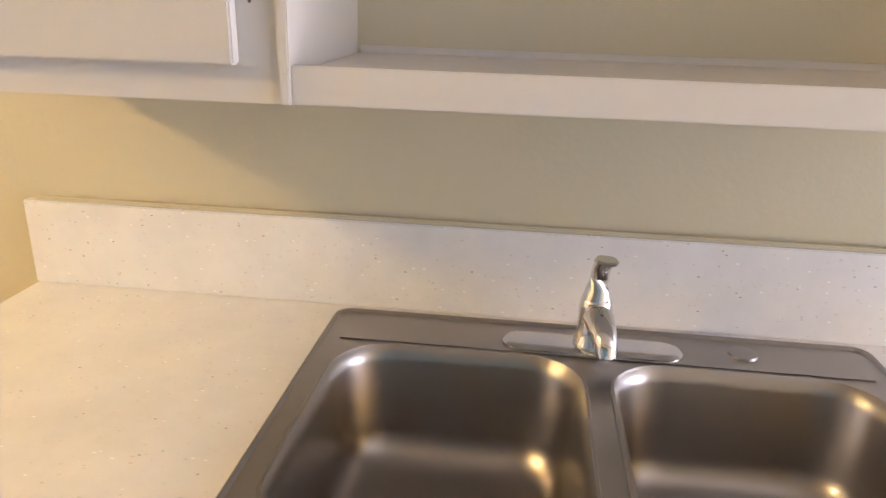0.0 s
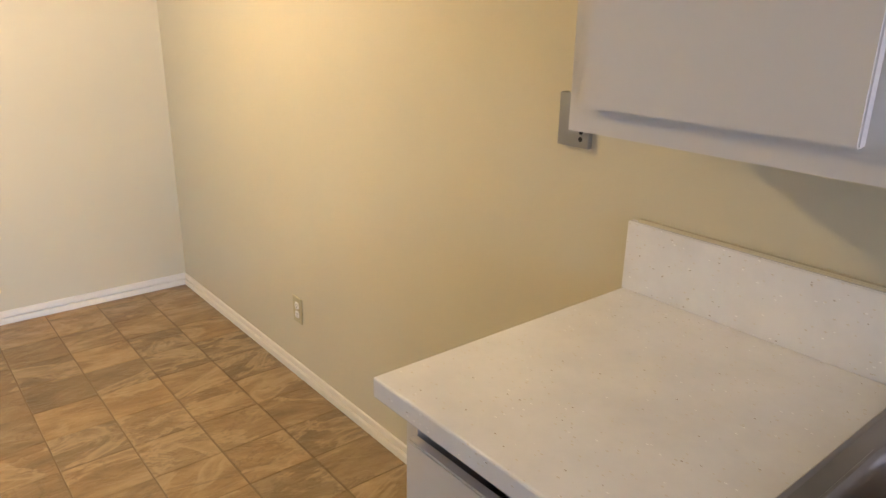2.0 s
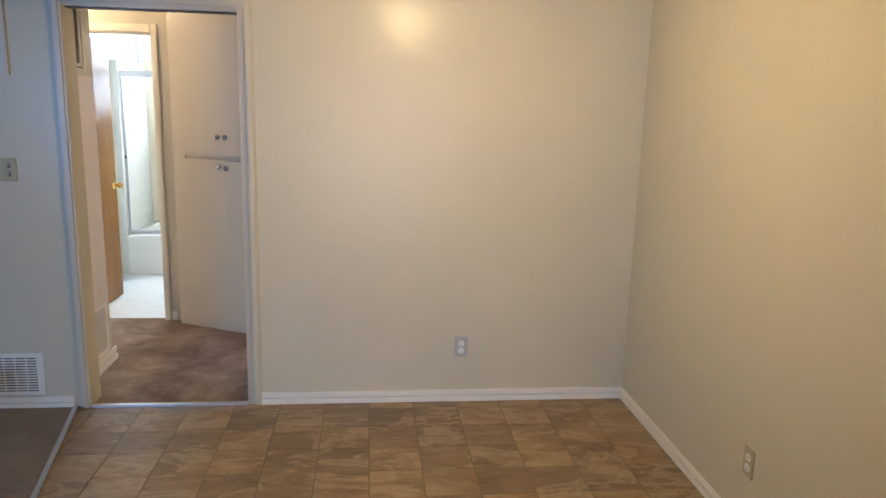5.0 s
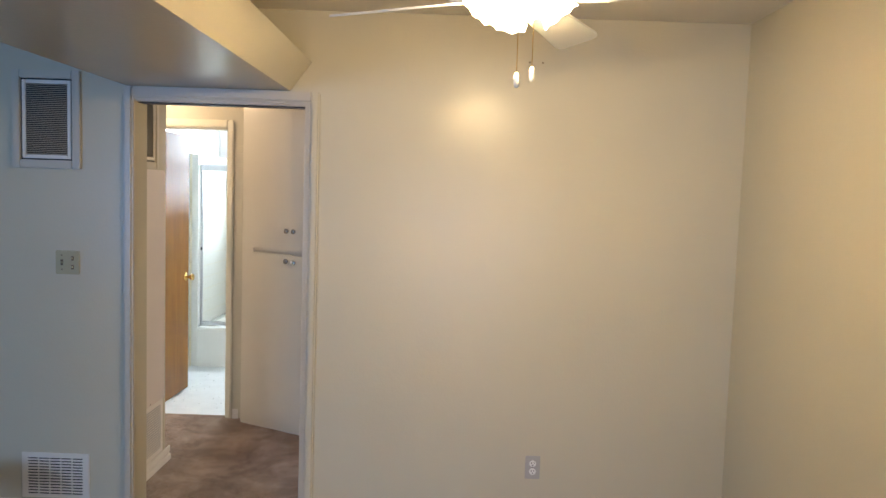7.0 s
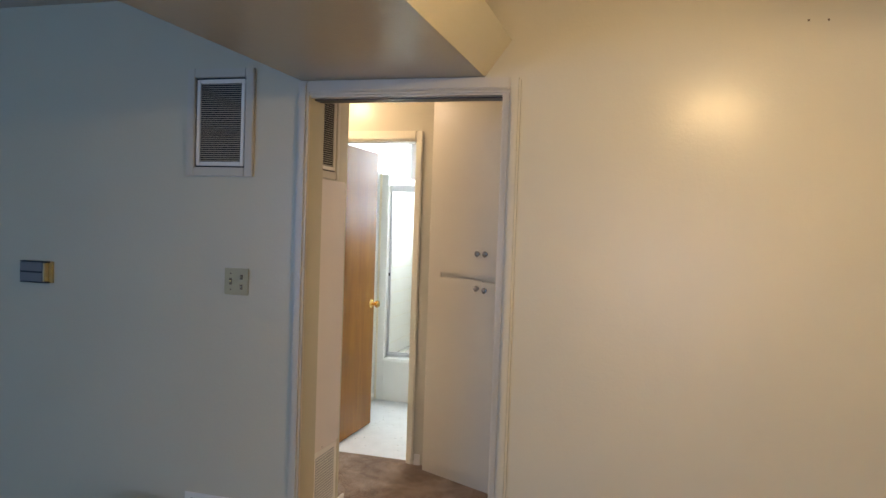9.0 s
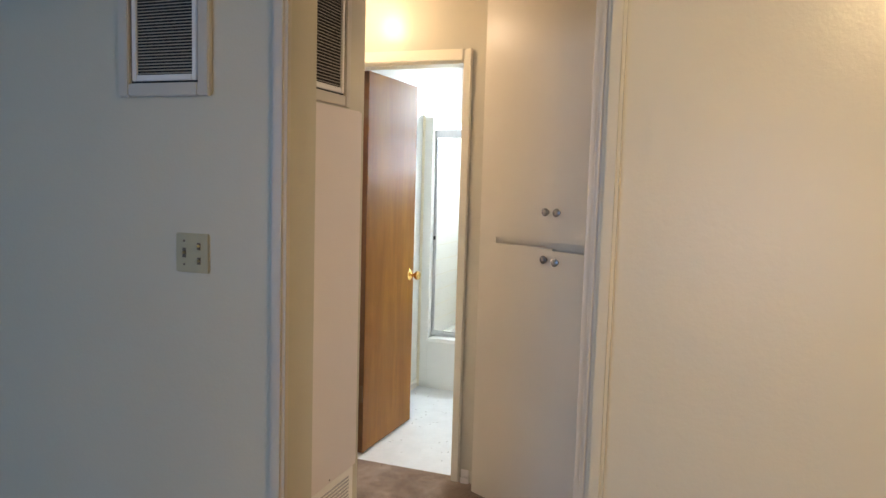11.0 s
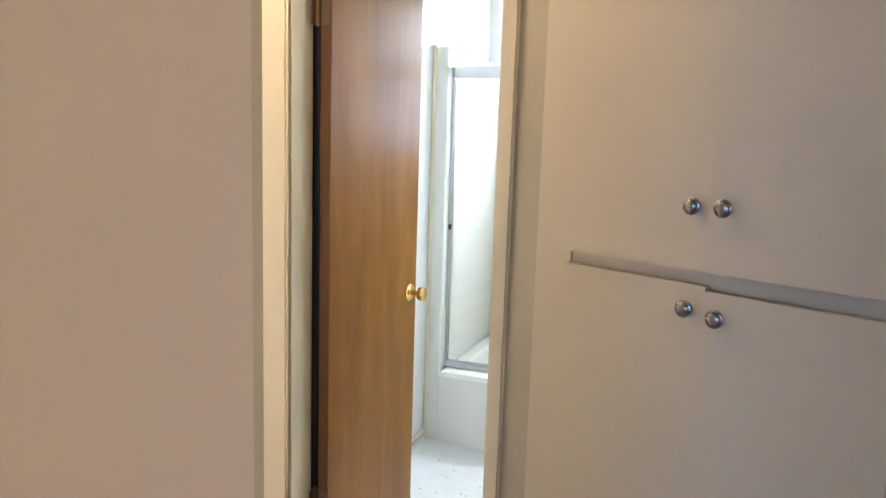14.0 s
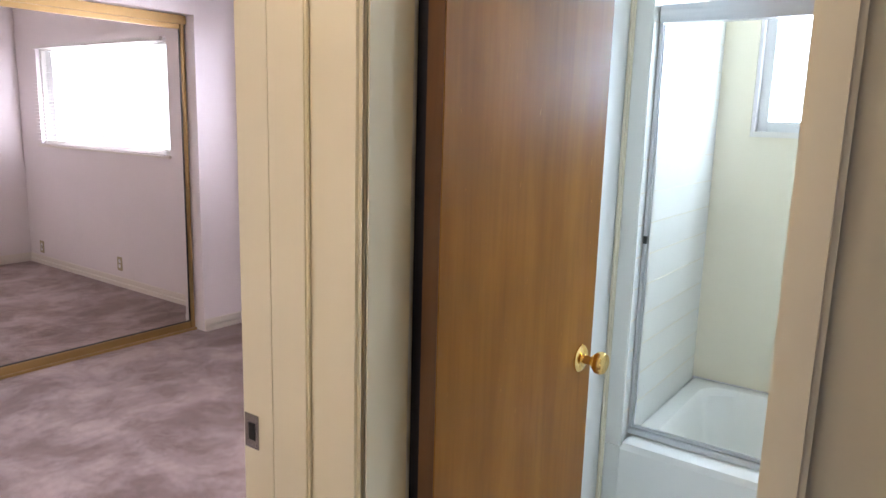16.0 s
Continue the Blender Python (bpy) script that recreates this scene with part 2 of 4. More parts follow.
VINYL = vinyl()
GROUT = material("vinyl_groove", (0.165, 0.112, 0.062), 0.6)
CARPET_HALL = carpet("hall_carpet", (0.16, 0.09, 0.055), (0.42, 0.30, 0.22))
CARPET_LIV = carpet("living_carpet", (0.13, 0.09, 0.065), (0.21, 0.155, 0.12))
CARPET_BED = carpet("bedroom_carpet", (0.185, 0.117, 0.099), (0.43, 0.325, 0.298))
BATHFLOOR = speckled("bath_vinyl", (0.80, 0.81, 0.80), 0.4, [(48, 0.22, (0.28, 0.26, 0.24)), (33, 0.13, (0.40, 0.37, 0.33))])
QUARTZ = speckled("quartz_counter", (0.81, 0.80, 0.81), 0.15, [(170, 0.28, (0.72, 0.68, 0.62)), (125, 0.22, (0.68, 0.63, 0.575)), (120, 0.20, (0.95, 0.95, 0.95)), (105, 0.15, (0.44, 0.38, 0.32))])
STEEL = brushed("brushed_steel", (0.37, 0.345, 0.33), 0.33, (1, 12, 12))
DOORWOOD = wood("stained_birch", (0.25, 0.100, 0.018), (0.37, 0.160, 0.031), 0.30)
DOORWOOD.node_tree.nodes["Principled BSDF"].inputs["Specular IOR Level"].default_value = 0.12
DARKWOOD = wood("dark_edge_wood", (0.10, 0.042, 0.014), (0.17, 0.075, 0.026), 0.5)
REDWOOD = wood("red_wood", (0.20, 0.06, 0.025), (0.38, 0.13, 0.05), 0.3, 1)

# ---------------------------------------------------------------- mesh helpers
def box(bm, x0, x1, y0, y1, z0, z1, bev=0.0):
    x0, x1, y0, y1, z0, z1 = min(x0, x1), max(x0, x1), min(y0, y1), max(y0, y1), min(z0, z1), max(z0, z1)
    r = bmesh.ops.create_cube(bm, size=1, matrix=Matrix.LocRotScale(((x0 + x1) / 2, (y0 + y1) / 2, (z0 + z1) / 2), None, (x1 - x0, y1 - y0, z1 - z0)))
    if bev:
        es = list({e for v in r["verts"] for e in v.link_edges})
        bmesh.ops.bevel(bm, geom=es, offset=bev, segments=2, affect="EDGES", clamp_overlap=True)
    return bm


def boxes(*dims, bev=0.0):
    bm = bmesh.new()
    for d in dims:
        box(bm, *d, bev=bev)
    return bm


def cyl(bm, m, r1, r2, depth, seg=24):
    bmesh.ops.create_cone(bm, cap_ends=True, segments=seg, radius1=r1, radius2=r2, depth=depth, matrix=m)
    return bm


def lathe(bm, profile, m, seg=28):
    """A turned body: profile of (radius, height) along z, placed by m."""
    rings = []
    for r, h in profile:
        rings.append([bm.verts.new(m @ Vector((r * math.cos(2 * math.pi * k / seg), r * math.sin(2 * math.pi * k / seg), h))) for k in range(seg)])
    for a, b2 in zip(rings, rings[1:]):
        for k in range(seg):
            bm.faces.new((a[k], a[(k + 1) % seg], b2[(k + 1) % seg], b2[k]))
    bm.faces.new(list(reversed(rings[0])))
    bm.faces.new(rings[-1])
    return bm


def rr_ring(cx, cy, w, h, r, n=6):
    """Points of a rectangle with rounded corners."""
    pts = []
    for sx, sy, a0 in ((1, 1, 0), (-1, 1, 90), (-1, -1, 180), (1, -1, 270)):
        for k in range(n + 1):
            a = radians(a0 + 90 * k / n)
            pts.append((cx + sx * (w / 2 - r) + r * math.cos(a), cy + sy * (h / 2 - r) + r * math.sin(a)))
    return pts


def loft(bm, rings, close_end=True, flip=False):
    vs = [[bm.verts.new(p) for p in ring] for ring in rings]
    n = len(vs[0])
    for a, b2 in zip(vs, vs[1:]):
        for k in range(n):
            f = (a[k], a[(k + 1) % n], b2[(k + 1) % n], b2[k])
            bm.faces.new(tuple(reversed(f)) if flip else f)
    if close_end:
        bm.faces.new(vs[-1] if not flip else list(reversed(vs[-1])))
    return vs


def mesh_of(bm, name, mat, smooth=False):
    bmesh.ops.recalc_face_normals(bm, faces=bm.faces)
    me = bpy.data.meshes.new(name)
    bm.to_mesh(me)
    bm.free()
    me.materials.append(mat)
    if smooth:
        me.shade_smooth()
        me.set_sharp_from_angle(angle=radians(38))
    return me


def part(name, bm, mat, parent=None, label="", smooth=False):
    ob = new(name, mesh_of(bm, name, mat, smooth))
    if parent is not None:
        ob.parent = parent
    if label:
        ob["label"] = label
    return ob


def thing(name, x, y, z, label, category, group=""):
    """An empty at a thing's base. Its parts are modelled in world metres and hung under it."""
    ob = new(name)
    ob.location = (x, y, z)
    bpy.context.view_layer.update()
    return tagged(ob, label, category, group)


def hang(ob, parent):
    """Make ob a part of parent, staying where it is."""
    ob.parent = parent
    ob.matrix_parent_inverse = Matrix.Translation(-parent.location) if parent.type == "EMPTY" else Matrix.Identity(4)
    return ob


def piece(name, bm, mat, parent, label="", smooth=False):
    return hang(part(name, bm, mat, None, label, smooth), parent)


def structure(name, bm, mat, label, category, smooth=False):
    return tagged(part(name, bm, mat, None, "", smooth), label, category, kind="structure")


def wall_x(name, x0, x1, y0, y1, z0, z1, mat, label, holes=()):
    """A wall that runs along y, from x0 to x1 thick, with openings (y0, y1, z0, z1)."""
    bm = bmesh.new()
    ys = sorted({y0, y1, *[v for h in holes for v in h[:2]]})
    for a, b2 in zip(ys, ys[1:]):
        zs = [z0]
        for h in sorted((h for h in holes if h[0] <= a + 1e-6 and h[1] >= b2 - 1e-6), key=lambda h: h[2]):
            if h[2] > zs[-1] + 1e-6:
                box(bm, x0, x1, a, b2, zs[-1], h[2])
            zs.append(h[3])
        if z1 > zs[-1] + 1e-6:
            box(bm, x0, x1, a, b2, zs[-1], z1)
    return structure(name, bm, mat, label, "wall")


def wall_y(name, y0, y1, x0, x1, z0, z1, mat, label, holes=()):
    bm = bmesh.new()
    xs = sorted({x0, x1, *[v for h in holes for v in h[:2]]})
    for a, b2 in zip(xs, xs[1:]):
        zs = [z0]
        for h in sorted((h for h in holes if h[0] <= a + 1e-6 and h[1] >= b2 - 1e-6), key=lambda h: h[2]):
            if h[2] > zs[-1] + 1e-6:
                box(bm, a, b2, y0, y1, zs[-1], h[2])
            zs.append(h[3])
        if z1 > zs[-1] + 1e-6:
            box(bm, a, b2, y0, y1, zs[-1], z1)
    return structure(name, bm, mat, label, "wall")


# ---------------------------------------------------------------- structure
T = 0.11
TW = 0.135     # wall that holds the hall doorway
LIV_WIN = (-6.2, -4.2, 0.6, 2.1)
KIT_WIN = (-2.15, -0.25, 0.06, 2.05)
BED2_WIN = (-1.2, -0.15, 1.0, 2.0)
BED_WIN = (-6.10, -4.15, 1.11, 1.955)
BATH_WIN = (-3.44, -2.65, 1.425, 2.25)
wall_y("wall_north", 0, T, -T, E_WALL + T, 0, CEIL, WALL, "cream painted wall of the dining corner and kitchen")
wall_x("wall_west", -TW, 0, S_WALL, 0, 0, CEIL, WALL, "cream painted wall with the doorway to the hall", [(DOOR_L, DOOR_R, 0, DOOR_H)])
wall_x("wall_east", E_WALL, E_WALL + T, S_WALL, 0, 0, CEIL, WALL, "plain cream painted wall with the kitchen and living room windows", [KIT_WIN, LIV_WIN])
# unseen partition, added to keep kitchen window light off the living room wall
wall_y("wall_light_block", -2.32, -2.22, 4.3, E_WALL, 0, 2.07, WALL, "plain cream unseen partition under the beam, added to block kitchen daylight")
wall_y("wall_south", S_WALL - T, S_WALL, -T, E_WALL + T, 0, CEIL, WALL, "plain cream living room wall")
structure("ceiling_main", boxes((-T, E_WALL + T, S_WALL - T, T, CEIL, CEIL + 0.08)), CEILING, "dim plaster ceiling of dining and living room", "ceiling")

# hall, linen closet, second bedroom
wall_y("wall_hall_south", HALL_S - T, HALL_S, ALC_X, -TW, 0, CEIL, WALL, "white wall beside the furnace closet")
wall_x("wall_closet_end", ALC_X, ALC_X + T, BED_N + 0.09, HALL_S - T, 0, CEIL, WALL, "plain white wall of the hall recess")
wall_y("wall_hall_north", HALL_N, HALL_N + 0.12, -1.10, -TW, 0, CEIL, WALL, "white hall wall with a bedroom doorway", [(-0.82, -0.25, 0, 2.02)])
wall_x("wall_bath_east", BATH_X - 0.11, BATH_X, BED_N + 0.19, -1.25, 0, CEIL, WALL, "white wall with the bathroom doorway", [(BATH_L, BATH_R, 0, BATH_H)])
structure("ceiling_hall", boxes((BATH_X - 0.11, -T, BED_N - 0.02, HALL_N + 0.1, CEIL, CEIL + 0.08)), CEILING, "white plaster hall ceiling", "ceiling")
wall_x("wall_bedroom_two", -2.2, -2.1, -1.2, 1.2, 0, CEIL, BEDWALL, "plain pale wall of the second bedroom")
wall_y("wall_bedroom_two_north", 1.1, 1.2, -2.1, -T, 0, CEIL, BEDWALL, "plain pale wall of the second bedroom with its window", [BED2_WIN])
structure("ceiling_bedroom_two", boxes((-2.2, -T, HALL_N + 0.1, 1.2, CEIL, CEIL + 0.08)), CEILING, "white plaster ceiling", "ceiling")

# bedroom
wall_y("wall_bed_north_a", BED_N, BED_N + 0.09, OUT_X, BATH_X - 0.03, 0, CEIL, BEDWALL, "pale lilac-white bedroom wall")
wall_y("wall_bed_north_b", BED_N, BED_N + 0.09, ALC_X - 0.01, 0 - T, 0, CEIL, BEDWALL, "pale lilac-white bedroom wall")
wall_y("wall_bed_north_head", BED_N, BED_N + 0.09, BATH_X - 0.03, ALC_X - 0.01, 2.04, CEIL, BEDWALL, "wall above the bedroom doorway")
wall_x("wall_outer_west", OUT_X - 0.14, OUT_X, -7.5, -2.0, 0, CEIL, BEDWALL, "pale outer wall with bedroom and bathroom windows", [BED_WIN, BATH_WIN])
wall_y("wall_bed_south", -7.5, -7.4, OUT_X, -T, 0, CEIL, BEDWALL, "pale wall at the back of the closet")
wall_x("wall_bed_stub", OUT_X, -3.455, -7.4, MIRROR_Y + 0.0, 0, CEIL, BEDWALL, "pale wall beside the mirrored closet")
wall_y("wall_bed_closet_head", MIRROR_Y - 0.08, MIRROR_Y, -3.455, -T, 2.02, CEIL, BEDWALL, "pale wall above the mirrored closet")
structure("ceiling_bedroom", boxes((OUT_X, -T, -7.4, BED_N, CEIL, CEIL + 0.08)), CEILING, "white bedroom ceiling", "ceiling")

# bathroom
wall_y("wall_bath_south", -3.71, -3.66, OUT_X, BATH_X - 0.11, 0, CEIL, BATHWALL, "bright white bathroom wall")
wall_y("wall_bath_stub", -3.66, -3.508, -2.20, BATH_X - 0.11, 0, CEIL, BATHWALL, "plain bathroom wall behind the open door")
wall_y("wall_bath_north", -2.14, -2.04, OUT_X, BATH_X - 0.11, 0, CEIL, BATHWALL, "bright white bathroom wall")
# thin white liner out of view, added to bounce window light onto the tub end
wall_x("wall_bath_bounce_lining", BATH_X - 0.116, BATH_X - 0.112, -3.505, -2.142, 0, CEIL, BATHWALL, "bright white unseen lining of the bathroom wall, added to bounce light", [(BATH_L, BATH_R, 0, BATH_H)])
structure("ceiling_bath", boxes((OUT_X, BATH_X - 0.11, -3.66, -2.04, CEIL, CEIL + 0.08)), CEILING, "white bathroom ceiling", "ceiling")

# floors
structure("floor_vinyl", boxes((0.0, E_WALL, -2.93, 0, -0.1, -0.003)), GROUT, "brown stone-look vinyl tile floor of dining corner and kitchen", "floor")
bm = bmesh.new()
plan = [(0.0, S_WALL), (E_WALL, S_WALL), (E_WALL, -2.93 + 0.2 * E_WALL), (0.0, -2.93)]
lo, hi = [bm.verts.new((x, y, -0.1)) for x, y in plan], [bm.verts.new((x, y, 0.007)) for x, y in plan]
bm.faces.new(hi)
bm.faces.new(list(reversed(lo)))
for k in range(4):
    bm.faces.new((lo[k], lo[(k + 1) % 4], hi[(k + 1) % 4], hi[k]))
structure("floor_living", bm, CARPET_LIV, "brown living room carpet", "floor")
structure("floor_hall", boxes((BATH_X - 0.05, 0.0, BED_N + 0.04, HALL_N + 0.02, -0.1, 0.004)), CARPET_HALL, "tan brushed hall carpet with darker patches", "floor")
structure("floor_bedroom", boxes((OUT_X, -T, -7.4, BED_N + 0.04, -0.1, 0.004)), CARPET_BED, "mauve-brown bedroom carpet with brushed patches", "floor")
structure("floor_bedroom_two", boxes((-2.1, -T, HALL_N + 0.02, 1.1, -0.1, 0.003)), CARPET_BED, "mauve-brown carpet", "floor")
structure("floor_bath", boxes((OUT_X, BATH_X - 0.05, -3.66, -2.14, -0.1, 0.002)), BATHFLOOR, "white speckled bathroom vinyl floor", "floor")
structure("ground", boxes((-60, 60, -60, 60, -0.3, -0.12)), GROUT, "ground outside", "ground")

# dropped duct beam
bm = bmesh.new()
prof = [(-2.89, 2.07), (-2.125, 2.07), (-2.025, 2.205), (-2.34, CEIL), (-2.89, CEIL)]
a = [bm.verts.new((0.0, y, z)) for y, z in prof]
b_ = [bm.verts.new((E_WALL, y, z)) for y, z in prof]
bm.faces.new(a)
bm.faces.new(b_)
for k in range(5):
    bm.faces.new((a[k], a[(k + 1) % 5], b_[(k + 1) % 5], b_[k]))
structure("trim_duct_beam", bm, WALL, "dropped boxed beam painted cream between dining and living room", "beam")

# ---------------------------------------------------------------- trim and doorways
def base_run(name, along, a, c, face, sign, parent_label, mat=None, h=0.066):
    """A two-step baseboard along x or y, standing on the floor against the wall face."""
    bm = bmesh.new()
    for d, z0, z1 in ((0.014, 0.0, h * 0.46), (0.003, h * 0.46, h * 0.56), (0.010, h * 0.56, h)):
        f0, f1 = face, face + sign * d
        if along == "x":
            box(bm, a, c, f0, f1, z0, z1, 0.0025)
        else:
            box(bm, f0, f1, a, c, z0, z1, 0.0025)
    return structure(name, bm, mat or TRIM, parent_label, "baseboard")


base_run("baseboard_north", "x", 0.015, 2.889, 0, -1, "cream painted baseboard along the dining wall")
base_run("baseboard_west", "y", -1.985, -0.001, 0, 1, "cream painted baseboard beside the doorway")
base_run("baseboard_living", "y", S_WALL, -2.935, 0, 1, "white painted living room baseboard")
base_run("baseboard_hall_south", "x", -0.735, -TW, HALL_S, 1, "white hall baseboard", h=0.085)
base_run("baseboard_bath_wall", "y", -2.835, -2.795, BATH_X, 1, "short white hall baseboard", h=0.07)
base_run("baseboard_bed_west", "y", MIRROR_Y, BED_N, OUT_X, 1, "white bedroom baseboard", h=0.085)
base_run("baseboard_bed_stub", "x", OUT_X + 0.014, -3.455, MIRROR_Y, 1, "white bedroom baseboard", h=0.085)
base_run("baseboard_bed_north", "x", OUT_X + 0.014, BATH_X - 0.06, BED_N, -1, "white bedroom baseboard", h=0.085)
base_run("baseboard_bath", "x", -2.925, -2.20, -3.66, 1, "white bathroom baseboard", h=0.06)
base_run("baseboard_living_south", "x", 0, E_WALL, S_WALL, 1, "white painted baseboard")

# hall doorway: casing, jamb lining, pocket slot, track, threshold
d1 = tagged(new("door_1"), "cream cased doorway with a pocket door slot and track", "doorway", kind="structure")
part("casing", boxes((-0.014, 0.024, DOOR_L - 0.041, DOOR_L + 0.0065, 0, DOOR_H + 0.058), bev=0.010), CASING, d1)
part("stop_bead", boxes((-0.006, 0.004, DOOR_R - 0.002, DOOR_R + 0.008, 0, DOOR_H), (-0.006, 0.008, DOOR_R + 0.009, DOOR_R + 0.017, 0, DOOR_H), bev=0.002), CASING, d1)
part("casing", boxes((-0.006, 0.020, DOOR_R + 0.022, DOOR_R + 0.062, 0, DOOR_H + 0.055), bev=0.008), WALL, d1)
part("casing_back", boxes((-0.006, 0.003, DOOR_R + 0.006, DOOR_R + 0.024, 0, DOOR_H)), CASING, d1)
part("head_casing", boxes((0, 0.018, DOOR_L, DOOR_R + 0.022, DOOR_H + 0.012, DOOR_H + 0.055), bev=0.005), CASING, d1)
part("head_bead", boxes((-0.002, 0.012, DOOR_L, DOOR_R + 0.022, DOOR_H, DOOR_H + 0.01), bev=0.002), CASING, d1)
part("jamb", boxes((-TW - 0.001, 0.0, DOOR_L - 0.004, DOOR_L + 0.006, 0, DOOR_H)), WALL, d1)
part("jamb", boxes((-0.058, 0.004, DOOR_R - 0.008, DOOR_R + 0.004, 0, DOOR_H)), CASING, d1)
part("jamb", boxes((-TW - 0.004, -0.098, DOOR_R - 0.008, DOOR_R + 0.004, 0, DOOR_H)), CASING, d1)
part("pocket_slot", boxes((-0.096, -0.060, DOOR_R - 0.004, DOOR_R + 0.002, 0, DOOR_H)), DARK, d1, "dark slot of the pocket door")
part("head_track", boxes((-0.107, -0.04, DOOR_L + 0.006, DOOR_R - 0.008, DOOR_H - 0.012, DOOR_H + 0.002)), BLACK, d1, "dark sliding door track")
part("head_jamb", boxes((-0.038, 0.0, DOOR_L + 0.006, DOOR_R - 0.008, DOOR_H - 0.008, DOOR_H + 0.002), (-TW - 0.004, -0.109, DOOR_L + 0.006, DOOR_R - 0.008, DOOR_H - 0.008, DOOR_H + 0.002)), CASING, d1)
part("threshold_strip", boxes((-0.02, 0.016, DOOR_L + 0.006, DOOR_R - 0.008, 0.0, 0.011), bev=0.004), ALU, d1, "aluminium carpet strip")

# bathroom doorway frame and its open leaf
d2 = tagged(new("door_2"), "cream cased bathroom doorway", "door frame", kind="structure")
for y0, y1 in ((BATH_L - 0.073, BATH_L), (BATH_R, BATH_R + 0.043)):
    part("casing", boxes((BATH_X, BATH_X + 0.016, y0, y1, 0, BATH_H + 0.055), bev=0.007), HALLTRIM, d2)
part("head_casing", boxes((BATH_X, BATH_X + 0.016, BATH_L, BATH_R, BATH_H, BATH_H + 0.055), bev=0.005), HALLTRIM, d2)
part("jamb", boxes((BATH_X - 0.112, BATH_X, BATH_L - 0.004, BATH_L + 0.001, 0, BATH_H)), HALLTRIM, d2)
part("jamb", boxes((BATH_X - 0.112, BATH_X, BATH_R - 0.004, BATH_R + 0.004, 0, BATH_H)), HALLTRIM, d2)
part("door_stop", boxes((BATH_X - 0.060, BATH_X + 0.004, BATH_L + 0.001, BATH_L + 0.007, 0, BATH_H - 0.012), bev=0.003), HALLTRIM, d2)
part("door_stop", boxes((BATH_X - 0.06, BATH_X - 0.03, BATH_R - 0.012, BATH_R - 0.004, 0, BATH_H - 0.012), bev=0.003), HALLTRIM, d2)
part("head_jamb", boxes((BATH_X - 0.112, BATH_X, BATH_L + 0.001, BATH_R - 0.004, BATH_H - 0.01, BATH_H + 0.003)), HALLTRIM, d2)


def knob_set(parent, x, y, z, nx, ny, mat, s=1.0):
    """A round door knob with rosette and neck, standing out along (nx, ny)."""
    m = Matrix.Translation((x, y, z)) @ Vector((nx, ny, 0)).to_track_quat("Z", "Y").to_matrix().to_4x4()
    ros = part("rosette", lathe(bmesh.new(), [(0.032 * s, 0), (0.032 * s, 0.003), (0.026 * s, 0.008), (0.013 * s, 0.010)], m), mat, parent, "", True)
    part("knob", lathe(bmesh.new(), [(0.011 * s, 0.008), (0.010 * s, 0.028), (0.017 * s, 0.034), (0.025 * s, 0.043), (0.027 * s, 0.053), (0.023 * s, 0.062), (0.014 * s, 0.066), (0.008 * s, 0.0655)], m), mat, parent, "", True)
    return ros


leaf = new("bathroom_door")
leaf.matrix_world = pose(BATH_X - 0.11, -3.460, 0, 0, 0, -1.5)
tagged(leaf, "reddish-brown stained flush wooden door standing open", "door")
slab = part("slab", boxes((-0.605, 0, 0, 0.035, 0.012, BATH_H - 0.012), bev=0.002), DOORWOOD, leaf)
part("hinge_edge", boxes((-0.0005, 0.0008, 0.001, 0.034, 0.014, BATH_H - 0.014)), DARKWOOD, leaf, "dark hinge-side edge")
knob_set(leaf, -0.548, 0.035, 0.905, 0, 1, BRASS)
knob_set(leaf, -0.548, 0.0, 0.905, 0, -1, BRASS)
part("latch_plate", boxes((-0.607, -0.604, 0.006, 0.029, 0.875, 0.935)), BRASS, leaf)
for z in (0.33, 1.815):
    hinge = part("hinge", boxes((-0.002, 0.003, 0.004, 0.031, z - 0.045, z + 0.045)), BRONZE, leaf, "dark bronze hinge")
    bmh = bmesh.new()
    cyl(bmh, Matrix.Translation((0.006, -0.006, z)), 0.007, 0.007, 0.096, 12)
    cyl(bmh, Matrix.Translation((0.006, -0.006, z + 0.051)), 0.005, 0.002, 0.008, 12)
    part("hinge_pin", bmh, BRONZE, hinge)
    part("hinge_leaf", boxes((0.006, 0.030, -0.012, -0.009, z - 0.045, z + 0.045)), BRONZE, hinge)

# dark navy sheet added behind the open leaf, stands in for the gap's shade
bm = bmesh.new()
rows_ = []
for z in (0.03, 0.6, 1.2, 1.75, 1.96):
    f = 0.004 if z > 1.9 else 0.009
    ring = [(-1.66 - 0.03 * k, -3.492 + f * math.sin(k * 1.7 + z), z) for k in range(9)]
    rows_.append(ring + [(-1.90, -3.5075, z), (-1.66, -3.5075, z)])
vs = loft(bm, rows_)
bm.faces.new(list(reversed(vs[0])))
tagged(part("gap_shade_sheet", bm, NAVY, None, "", True), "dark navy sheet added behind the open door to keep the hinge gap dark", "cloth")

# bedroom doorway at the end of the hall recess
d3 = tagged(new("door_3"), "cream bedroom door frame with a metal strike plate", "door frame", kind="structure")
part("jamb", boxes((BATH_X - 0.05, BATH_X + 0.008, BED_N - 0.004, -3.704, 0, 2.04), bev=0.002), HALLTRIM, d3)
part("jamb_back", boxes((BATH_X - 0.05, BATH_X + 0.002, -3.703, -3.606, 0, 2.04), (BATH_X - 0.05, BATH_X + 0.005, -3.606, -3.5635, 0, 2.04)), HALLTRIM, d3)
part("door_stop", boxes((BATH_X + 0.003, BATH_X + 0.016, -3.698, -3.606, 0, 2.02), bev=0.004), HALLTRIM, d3)
